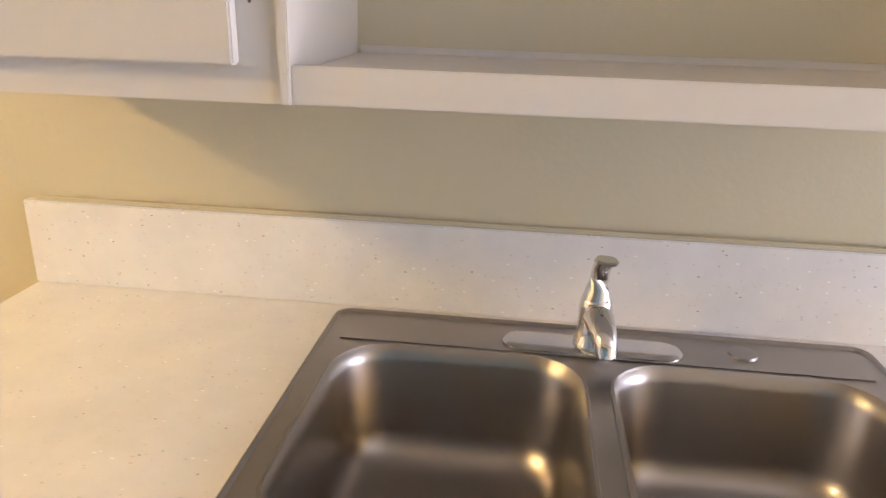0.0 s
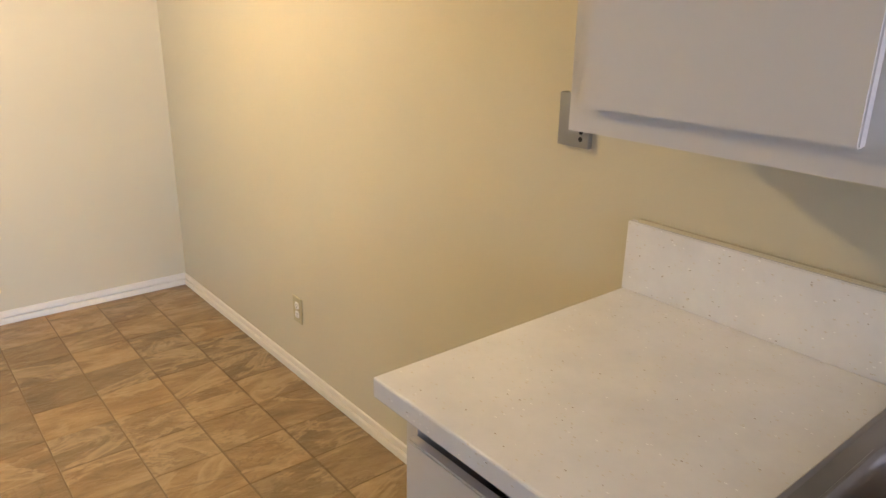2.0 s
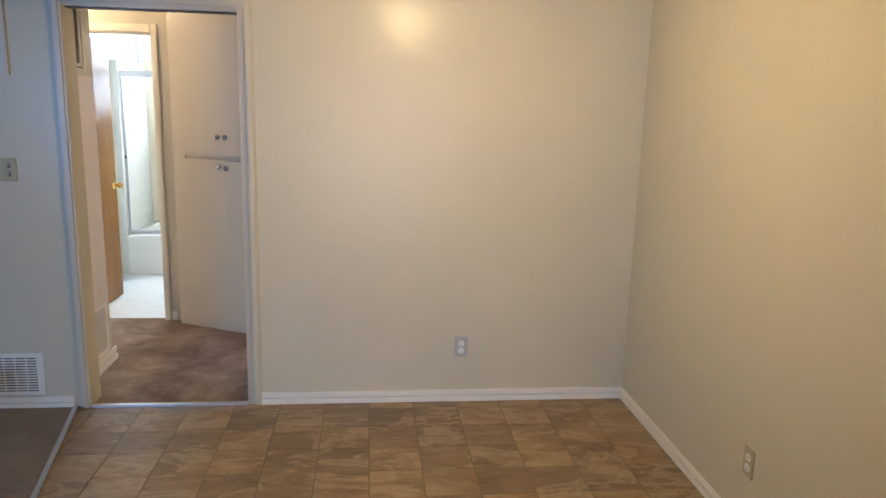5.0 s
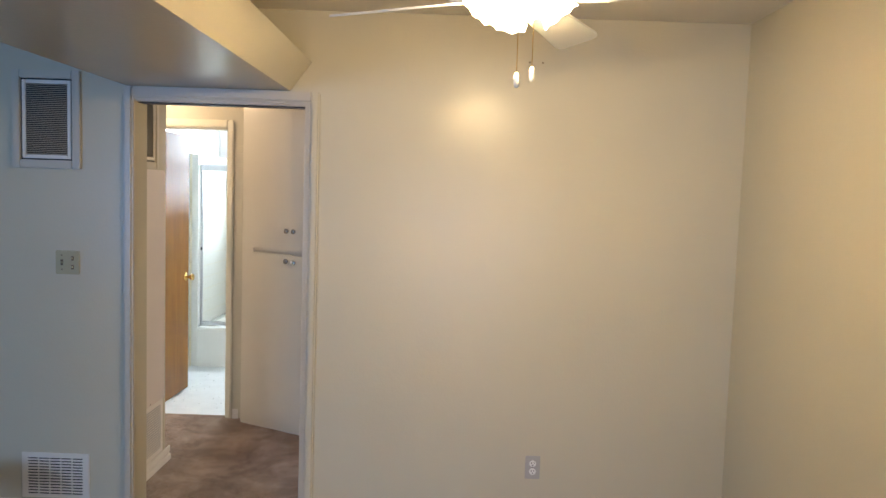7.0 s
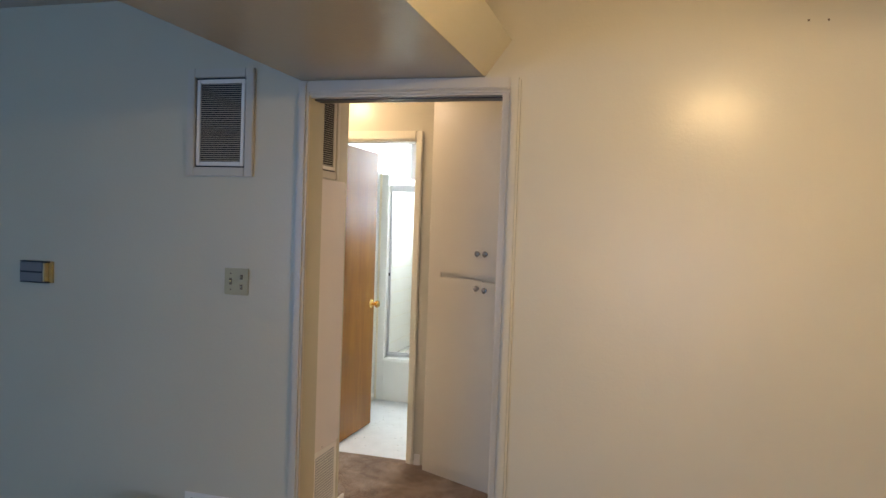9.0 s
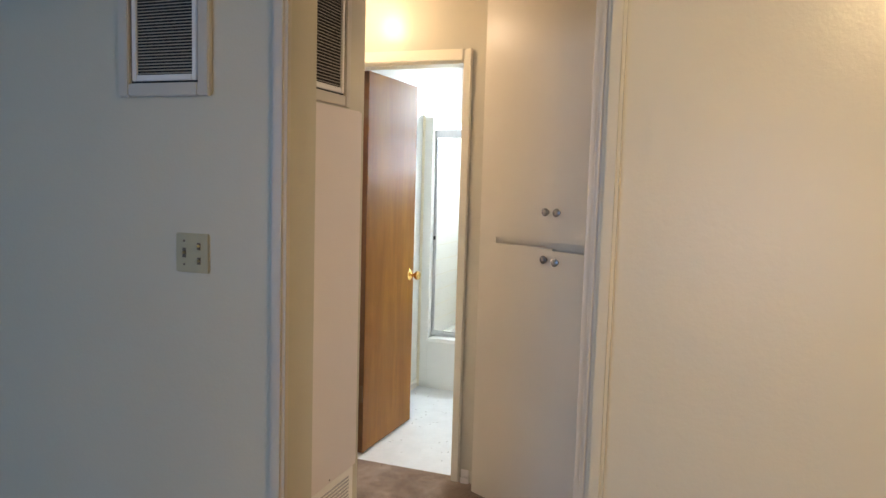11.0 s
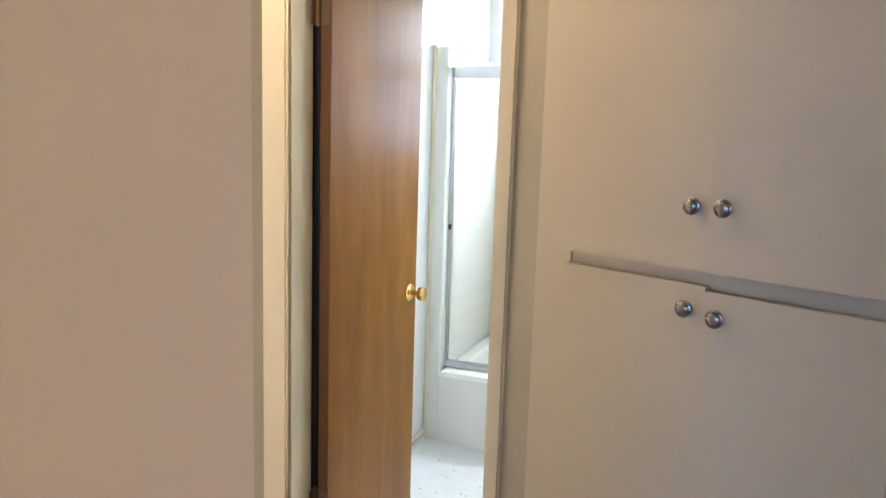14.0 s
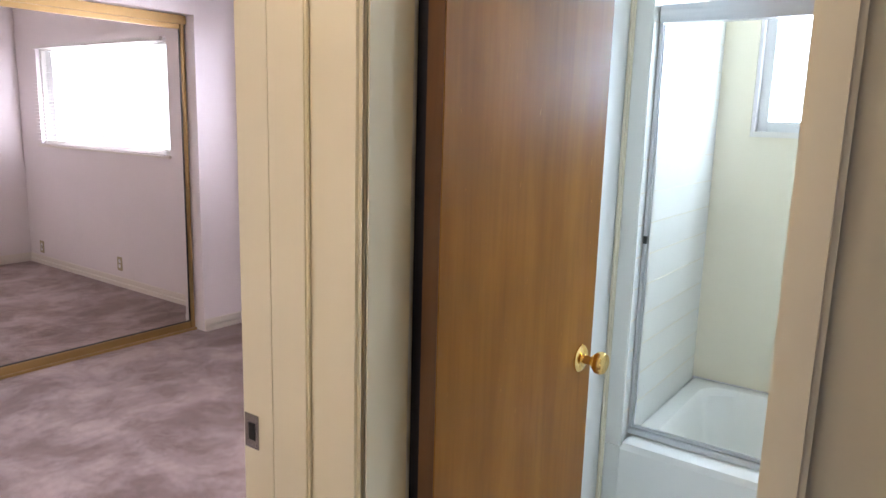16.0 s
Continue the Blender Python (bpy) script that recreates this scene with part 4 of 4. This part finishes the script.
piece("bottom_panel", boxes((OX0 + 0.018, OX1 - 0.018, -0.306, -0.008, CB + 0.018, CB + 0.036)), CABINET, op)
piece("shelf", boxes((OX0 + 0.018, OX1 - 0.018, -0.29, -0.008, 1.70, 1.718)), CABINET, op)
piece("top_panel", boxes((OX0 + 0.018, OX1 - 0.018, -0.306, -0.008, CTOP - 0.018, CTOP)), CABINET, op)
piece("back_panel", boxes((OX0, OX1, -0.008, -0.001, CB, CTOP)), WALL, op)
piece("face_frame", boxes((OX0, OX0 + 0.013, CF - 0.005, -0.306, CB, CTOP), (OX1 - 0.04, OX1, CF, -0.306, CB, CTOP), (OX0 + 0.013, OX1 - 0.04, CF, -0.306, CB, CB + 0.043), (OX0 + 0.013, OX1 - 0.04, CF, -0.306, CTOP - 0.05, CTOP), bev=0.0015), CABINET, op)
piece("cleat", boxes((OX0 + 0.018, OX1 - 0.018, -0.014, -0.008, CB + 0.036, CB + 0.046)), CABINET, op)

gp = new("wall_outlet")
gp.matrix_world = pose(2.699, 0, 1.255)
tagged(gp, "galvanised metal outlet box on the wall beside the cabinet", "outlet")
part("box", boxes((-0.045, 0.045, -0.014, 0, -0.057, 0.060), bev=0.0015), GALVANISED, gp)
for dz in (-0.038, -0.022, 0.01):
    part("knockout", lathe(bmesh.new(), [(0.006, 0), (0.005, 0.0012)], Matrix.Translation((0.022, -0.014, dz)) @ Matrix.Rotation(radians(90), 4, "X"), 12), DARK, gp)

# ---------------------------------------------------------------- ceiling fan
FANX, FANY, FZ = 1.285, -1.183, 2.174
fan = thing("ceiling_fan", FANX, FANY, CEIL, "white four-blade ceiling fan with lit scalloped glass shades", "ceiling fan")
C = Matrix.Translation((FANX, FANY, 0))
piece("canopy", lathe(bmesh.new(), [(0.065, CEIL), (0.065, CEIL - 0.02), (0.05, CEIL - 0.04), (0.018, CEIL - 0.05)], C), WHITE, fan, "", True)
piece("downrod", lathe(bmesh.new(), [(0.012, CEIL - 0.05), (0.012, 2.30)], C, 16), WHITE, fan, "", True)
piece("motor", lathe(bmesh.new(), [(0.03, 2.315), (0.085, 2.305), (0.10, 2.28), (0.10, 2.235), (0.075, 2.21), (0.05, 2.205)], C), WHITE, fan, "", True)
piece("light_hub", lathe(bmesh.new(), [(0.045, 2.206), (0.055, 2.19), (0.05, 2.165), (0.02, 2.155)], C), WHITE, fan, "", True)
for k in range(4):
    a = radians(154.4 + 90 * k)
    bm = bmesh.new()
    ring = []
    for x, hw in ((0.15, 0.045), (0.2, 0.052), (0.42, 0.064), (0.57, 0.073), (0.608, 0.068), (0.622, 0.052)):
        ring.append((x, hw))
    pts = [(x, hw) for x, hw in ring] + [(x, -hw) for x, hw in reversed(ring)]
    top = [bm.verts.new((x, y, 0.004 - y * 0.28)) for x, y in pts]
    bot = [bm.verts.new((x, y, -0.003 - y * 0.28)) for x, y in pts]
    bm.faces.new(top)
    bm.faces.new(list(reversed(bot)))
    for j in range(len(pts)):
        bm.faces.new((top[j], bot[j], bot[(j + 1) % len(pts)], top[(j + 1) % len(pts)]))
    m = C @ Matrix.Translation((0, 0, FZ)) @ Matrix.Rotation(a, 4, "Z")
    bmesh.ops.transform(bm, matrix=m, verts=bm.verts)
    blade = piece("blade", bm, WHITE, fan)
    bmi = boxes((0.07, 0.22, -0.016, 0.016, 0.006, 0.012), bev=0.002)
    bmesh.ops.transform(bmi, matrix=m, verts=bmi.verts)
    part("blade_iron", bmi, WHITE, blade)
for k in range(4):
    a = radians(12 + 90 * k)
    bm = bmesh.new()
    seg = 32
    m = C @ Matrix.Translation((0.060 * math.cos(a), 0.060 * math.sin(a), 2.205)) @ Matrix.Rotation(a, 4, "Z") @ Matrix.Rotation(radians(-40), 4, "Y") @ Matrix.Rotation(radians(180), 4, "X")
    rings = []
    for r, h in ((0.016, 0), (0.027, 0.012), (0.042, 0.035), (0.049, 0.06), (0.052, 0.082), (0.058, 0.098)):
        w = 0.05 * (h / 0.098) ** 2
        rings.append([m @ Vector((r * (1 + w * math.cos(8 * 2 * math.pi * j / seg)) * math.cos(2 * math.pi * j / seg), r * (1 + w * math.cos(8 * 2 * math.pi * j / seg)) * math.sin(2 * math.pi * j / seg), h + 0.5 * w * 0.098 * math.cos(8 * 2 * math.pi * j / seg))) for j in range(seg)])
    loft(bm, rings, close_end=False)
    piece("shade", bm, SHADE, fan, "lit scalloped glass shade", True)
    p = m @ Vector((0, 0, 0.092))
    lamp("fan_bulb", "POINT", Matrix.Translation(p), 15.5, WARM, 0.03)
for x, y, z in ((1.335, -1.192, 1.914), (1.292, -1.145, 1.939)):
    chain = tube(bmesh.new(), [(x, y, 2.16), (x, y, z + 0.03)], (0.0012, 0.0012), 6)
    ch = piece("pull_chain", chain, BRASS, fan, "beaded brass pull chain")
    part("pull_fob", lathe(bmesh.new(), [(0.003, z + 0.042), (0.0065, z + 0.038), (0.0075, z + 0.02), (0.007, z + 0.004), (0.004, z)], Matrix.Translation((x, y, 0)), 14), WHITE, ch, "white pull fob", True)

hl = thing("hall_light", -1.13, -3.42, CEIL, "lit frosted globe light on the hall ceiling", "ceiling light")
piece("base", lathe(bmesh.new(), [(0.07, CEIL), (0.07, CEIL - 0.02), (0.05, CEIL - 0.03)], Matrix.Translation((-1.13, -3.42, 0))), BRASS, hl, "", True)
piece("globe", lathe(bmesh.new(), [(0.03, 2.41), (0.06, 2.40), (0.075, 2.37), (0.06, 2.34), (0.02, 2.325)], Matrix.Translation((-1.13, -3.42, 0))), GLOBE, hl, "", True)

# ---------------------------------------------------------------- bathroom
tub = thing("bathtub", -3.345, -2.86, 0, "white built-in bathtub with a flat apron", "bathtub")
TX0, TX1, TY0, TY1, TZ = OUT_X + 0.002, -2.93, -3.584, -2.142, 0.365
bm = bmesh.new()
tc, tw, tl = ((TX0 + TX1) / 2, (TY0 + TY1) / 2), TX1 - TX0, TY1 - TY0
def tub_rings(rows):
    return [[(x, y, z) for x, y in rr_ring(*tc, tw - 2 * inset, tl - 2 * inset, r)] for inset, z, r in rows]


loft(bm, tub_rings(((0.0, 0.0, 0.004), (0.0, TZ - 0.03, 0.004))), close_end=False)
piece("apron", bm, TUBMAT, tub, "", True)
bm = bmesh.new()
loft(bm, tub_rings(((0.0, TZ - 0.03, 0.004), (0.006, TZ - 0.008, 0.01), (0.02, TZ, 0.02), (0.075, TZ, 0.10))), close_end=False)
piece("rim", bm, TUBMAT, tub, "", True)
bm = bmesh.new()
loft(bm, tub_rings(((0.075, TZ, 0.10), (0.095, TZ - 0.02, 0.12), (0.12, TZ - 0.16, 0.13), (0.15, 0.12, 0.13), (0.20, 0.10, 0.12))))
piece("basin", bm, TUBMAT, tub, "", True)
sur = tagged(new("trim_tub_surround"), "yellowed cream tub surround panels with an edge strip", "surround", kind="structure")
part("end_panel", boxes((TX0, -2.945, -3.659, -3.586, TZ - 0.03, 1.90), bev=0.004), TUBMAT, sur)
part("end_panel", boxes((TX0, -2.945, -3.659, -3.586, 0.0, TZ - 0.03)), TUBMAT, sur)
part("edge_strip", boxes((-2.945, -2.928, -3.659, -3.641, 0.0, 1.915), bev=0.006), SURROUND, sur)
for k in range(13):
    z = 0.46 + 0.1085 * k
    part("moulded_line", boxes((TX0 + 0.01, -2.95, -3.5865, -3.5848, z - 0.0015, z + 0.0015), bev=0.0006), SURROUND, sur)
    if z < BATH_WIN[2] - 0.03:
        part("moulded_line", boxes((OUT_X + 0.0075, OUT_X + 0.0092, -3.58, -2.15, z - 0.0015, z + 0.0015), bev=0.0006), SURROUND, sur)
part("back_panel", boxes((OUT_X, OUT_X + 0.008, -3.586, -2.142, TZ, BATH_WIN[2] - 0.021)), SURROUND, sur)
part("back_panel", boxes((OUT_X, OUT_X + 0.008, -3.586, BATH_WIN[0] - 0.014, BATH_WIN[2] - 0.021, 1.98)), SURROUND, sur)

sd = thing("shower_door", -3.03, -2.86, TZ, "sliding clear-glass tub door in an aluminium frame", "shower door")
DX, ZB, ZT = -3.02, TZ + 0.004, 1.815
piece("header", boxes((DX - 0.03, DX + 0.03, TY0, TY1, ZT - 0.055, ZT), bev=0.004), ALU, sd)
for k in range(3):
    piece("header_rib", boxes((DX + 0.029, DX + 0.0325, TY0 + 0.002, TY1 - 0.002, ZT - 0.018 - k * 0.014, ZT - 0.012 - k * 0.014), bev=0.001), ALU, sd)
piece("track", boxes((DX - 0.025, DX + 0.025, TY0, TY1, ZB, ZB + 0.022), bev=0.003), ALU, sd)
piece("side_jamb", boxes((DX - 0.022, DX + 0.022, TY0, TY0 + 0.011, ZB + 0.022, ZT - 0.055), bev=0.002), ALU, sd)
piece("side_jamb", boxes((DX - 0.022, DX + 0.022, TY1 - 0.022, TY1, ZB + 0.022, ZT - 0.055), bev=0.002), ALU, sd)
for y0, y1, x in ((TY0 + 0.014, -2.84, DX + 0.010), (-2.90, TY1 - 0.024, DX - 0.012)):
    g = piece("glass_panel", boxes((x - 0.002, x + 0.002, y0, y1, ZB + 0.03, ZT - 0.06)), GLASS, sd, "clear glass sliding panel")
    g.visible_shadow = False
    part("panel_frame", boxes((x - 0.004, x + 0.004, y0 - 0.002, y0 + 0.004, ZB + 0.024, ZT - 0.06), (x - 0.007, x + 0.007, y1 - 0.008, y1 + 0.006, ZB + 0.024, ZT - 0.06), (x - 0.005, x + 0.005, y0, y1, ZB + 0.024, ZB + 0.034)), ALU, g)
piece("bumper", boxes((DX + 0.020, DX + 0.030, TY0 + 0.004, TY0 + 0.016, 1.05, 1.075)), BLACK, sd)


def window(name, y0, y1, z0, z1, label, mat=WHITE, f=0.04, mull=True, cased=True):
    w = tagged(new(name), label, "window", kind="structure")
    x0, x1 = OUT_X - 0.09, OUT_X - 0.03
    part("window_frame", boxes((x0, x1, y0, y0 + f, z0, z1), (x0, x1, y1 - f, y1, z0, z1), (x0, x1, y0 + f, y1 - f, z0, z0 + f), (x0, x1, y0 + f, y1 - f, z1 - f, z1), bev=0.003), mat, w)
    ym = (y0 + y1) / 2
    if mull:
        part("mullion", boxes((x0 + 0.01, x1 - 0.005, ym - 0.02, ym + 0.02, z0 + f, z1 - f), bev=0.003), mat, w)
    for a, c in ((y0 + f, ym - 0.02), (ym + 0.02, y1 - f)):
        p = part("pane", boxes((x0 + 0.02, x0 + 0.025, a, c, z0 + f, z1 - f)), GLASS, w)
        p.visible_shadow = False
    part("window_sill", boxes((OUT_X - 0.03, OUT_X + 0.022, y0 - 0.012, y1 + 0.012, z0 - 0.02, z0), bev=0.004), TRIM, w)
    if cased:
        part("window_casing", boxes((OUT_X, OUT_X + 0.012, y0 - 0.03, y0, z0, z1 + 0.03), (OUT_X, OUT_X + 0.012, y1, y1 + 0.03, z0, z1 + 0.03), (OUT_X, OUT_X + 0.012, y0, y1, z1, z1 + 0.03), bev=0.003), TRIM, w)
    return w


window("window_1", *BED_WIN, "bright bedroom window with a white frame", cased=False)
window("window_2", *BATH_WIN, "bright white-framed bathroom window above the tub", cased=False)
structure("backdrop", boxes((-7.2, -7.1, -12, 4, -0.1, 5.5)), DAY, "overbright daylight outside the windows", "backdrop")

bl = thing("window_blind", OUT_X + 0.03, -5.12, BED_WIN[3], "white mini blind drawn over the bedroom window", "blind")
piece("head_rail", boxes((OUT_X + 0.014, OUT_X + 0.045, BED_WIN[0] + 0.01, BED_WIN[1] - 0.01, BED_WIN[3] - 0.03, BED_WIN[3]), bev=0.003), WHITE, bl)
sl = mesh_of(boxes((-0.012, 0.012, BED_WIN[0] + 0.01, BED_WIN[1] - 0.01, -0.0004, 0.0004)), "slat", WHITE)
for k in range(26):
    s = new("slat", sl)
    s.matrix_world = pose(OUT_X + 0.03, 0, BED_WIN[3] - 0.05 - k * 0.03, 0, 8, 0)
    hang(s, bl)
piece("bottom_rail", boxes((OUT_X + 0.018, OUT_X + 0.042, BED_WIN[0] + 0.01, BED_WIN[1] - 0.01, BED_WIN[2] + 0.008, BED_WIN[2] + 0.02), bev=0.003), WHITE, bl)

# ---------------------------------------------------------------- bedroom closet
mc = thing("mirrored_closet_door", -2.6, MIRROR_Y, 0, "sliding mirror closet door in a gold metal frame", "closet door")
MX0, MX1, MZ = -3.446, -1.75, 1.965
MYF = MIRROR_Y - 0.10
piece("mirror", boxes((MX0 + 0.02, MX1 - 0.02, MYF - 0.006, MYF, 0.05, MZ - 0.02)), MIRROR, mc, "large flat mirror")
piece("gasket", boxes((MX0 + 0.028, MX0 + 0.036, MYF, MYF + 0.004, 0.065, MZ - 0.03), (MX0 + 0.036, MX1 - 0.035, MYF, MYF + 0.004, 0.065, 0.072)), BLACK, mc, "black mirror gasket")
piece("stile", boxes((MX0, MX0 + 0.028, MYF - 0.014, MYF + 0.012, 0.02, MZ), bev=0.003), GOLD, mc)
piece("stile", boxes((MX1 - 0.035, MX1, MYF - 0.014, MYF + 0.012, 0.02, MZ), bev=0.003), GOLD, mc)
piece("rail", boxes((MX0 + 0.035, MX1 - 0.035, MYF - 0.014, MYF + 0.012, 0.02, 0.065), bev=0.003), GOLD, mc)
piece("rail", boxes((MX0 + 0.035, MX1 - 0.035, MYF - 0.014, MYF + 0.012, MZ - 0.03, MZ), bev=0.003), GOLD, mc)
m2 = copy_thing(mc, pose(-0.92, MIRROR_Y - 0.04, 0))
tk = tagged(new("trim_closet_track"), "gold metal closet track", "track", kind="structure")
part("floor_track", boxes((-3.452, -T, MIRROR_Y - 0.16, MIRROR_Y - 0.075, 0.004, 0.02), bev=0.003), GOLD, tk)
part("head_track", boxes((-3.452, -T, MIRROR_Y - 0.16, MIRROR_Y - 0.075, MZ, 2.018), bev=0.003), GOLD, tk)

# loose cable along the bedroom wall
cable = tube(bmesh.new(), [(OUT_X + 0.010, -3.79, 0.088), (OUT_X + 0.012, -3.83, 0.125), (OUT_X + 0.012, -3.87, 0.142), (OUT_X + 0.012, -3.92, 0.128), (OUT_X + 0.011, -3.97, 0.09)], (0.003, 0.003, 0.003, 0.003, 0.003), 8)
tagged(part("phone_cable", cable, WHITE, None, "", True), "thin white loose cable lying along the bedroom baseboard", "cable")

# living room window
lw = tagged(new("window_3"), "wide living room window with a white frame", "window", kind="structure")
y0, y1, z0, z1 = LIV_WIN
xa, xb = E_WALL + 0.02, E_WALL + 0.08
ym = (y0 + y1) / 2
part("window_frame", boxes((xa, xb, y0, y0 + 0.05, z0, z1), (xa, xb, y1 - 0.05, y1, z0, z1), (xa, xb, y0 + 0.05, y1 - 0.05, z0, z0 + 0.05), (xa, xb, y0 + 0.05, y1 - 0.05, z1 - 0.05, z1), (xa, xb, ym - 0.02, ym + 0.02, z0 + 0.05, z1 - 0.05)), WHITE, lw)
part("window_sill", boxes((E_WALL - 0.03, E_WALL + 0.02, y0 - 0.04, y1 + 0.04, z0 - 0.02, z0), bev=0.004), TRIM, lw)

k4 = tagged(new("window_4"), "kitchen glass door with a white frame", "window", kind="structure")
y0, y1, z0, z1 = KIT_WIN
xa, xb = E_WALL + 0.02, E_WALL + 0.08
part("window_frame", boxes((xa, xb, y0, y0 + 0.05, z0, z1), (xa, xb, y1 - 0.05, y1, z0, z1), (xa, xb, y0 + 0.05, y1 - 0.05, z0, z0 + 0.05), (xa, xb, y0 + 0.05, y1 - 0.05, z1 - 0.05, z1)), WHITE, k4)
k5 = tagged(new("window_5"), "second bedroom window with a white frame", "window", kind="structure")
x0, x1, z0, z1 = BED2_WIN
part("window_frame", boxes((x0, x0 + 0.05, 1.12, 1.15, z0, z1), (x1 - 0.05, x1, 1.12, 1.15, z0, z1), (x0 + 0.05, x1 - 0.05, 1.12, 1.15, z0, z0 + 0.05), (x0 + 0.05, x1 - 0.05, 1.12, 1.15, z1 - 0.05, z1)), WHITE, k5)

# carpet strip between vinyl and living room carpet
sp = tagged(new("trim_carpet_strip"), "aluminium strip between vinyl and carpet", "strip", kind="structure")
bm = boxes((0, 7.7, -0.012, 0.012, 0, 0.008), bev=0.003)
bmesh.ops.transform(bm, matrix=pose(0.002, -2.93, 0.006, 0, 0, 11.3), verts=bm.verts)
part("strip", bm, ALU, sp)

# ---------------------------------------------------------------- vinyl tiles
TYL, TXL, TILE_END = 0.2345, 0.2205, 5.4
floor_ob = bpy.data.objects["floor_vinyl"]
rng = random.Random(7)
metre = {}


def tile_mesh(w, h):
    key = (round(w, 3), round(h, 3))
    if key not in metre:
        metre[key] = mesh_of(boxes((-w / 2 + 0.0005, w / 2 - 0.0005, -h / 2 + 0.0024, h / 2 - 0.0024, -0.004, 0.0), bev=0.0012), "tile", VINYL)
    return metre[key]


for k in range(-1, 12):
    y0, y1 = max(-0.2425 - (k + 1) * TYL, -3.0), min(-0.2425 - k * TYL, -0.001)
    if y1 - y0 < 0.02:
        continue
    for i in range(-1, 25):
        x = 0.083 + i * TXL
        a, c_ = max(x, 0.001), min(x + TXL, TILE_END)
        if c_ - a < 0.02 or (y0 + y1) / 2 < -3.0 + 0.2 * (a + c_) / 2:
            continue
        t_ob = new("tile", tile_mesh(c_ - a, y1 - y0))
        t_ob.location = ((a + c_) / 2, (y0 + y1) / 2, 0)
        t_ob.rotation_euler = (0, 0, rng.choice((0, math.pi)))
        t_ob.parent = floor_ob
rest = part("tile_field", boxes((TILE_END, E_WALL, -1.9, 0, -0.004, 0.0)), VINYL, floor_ob)
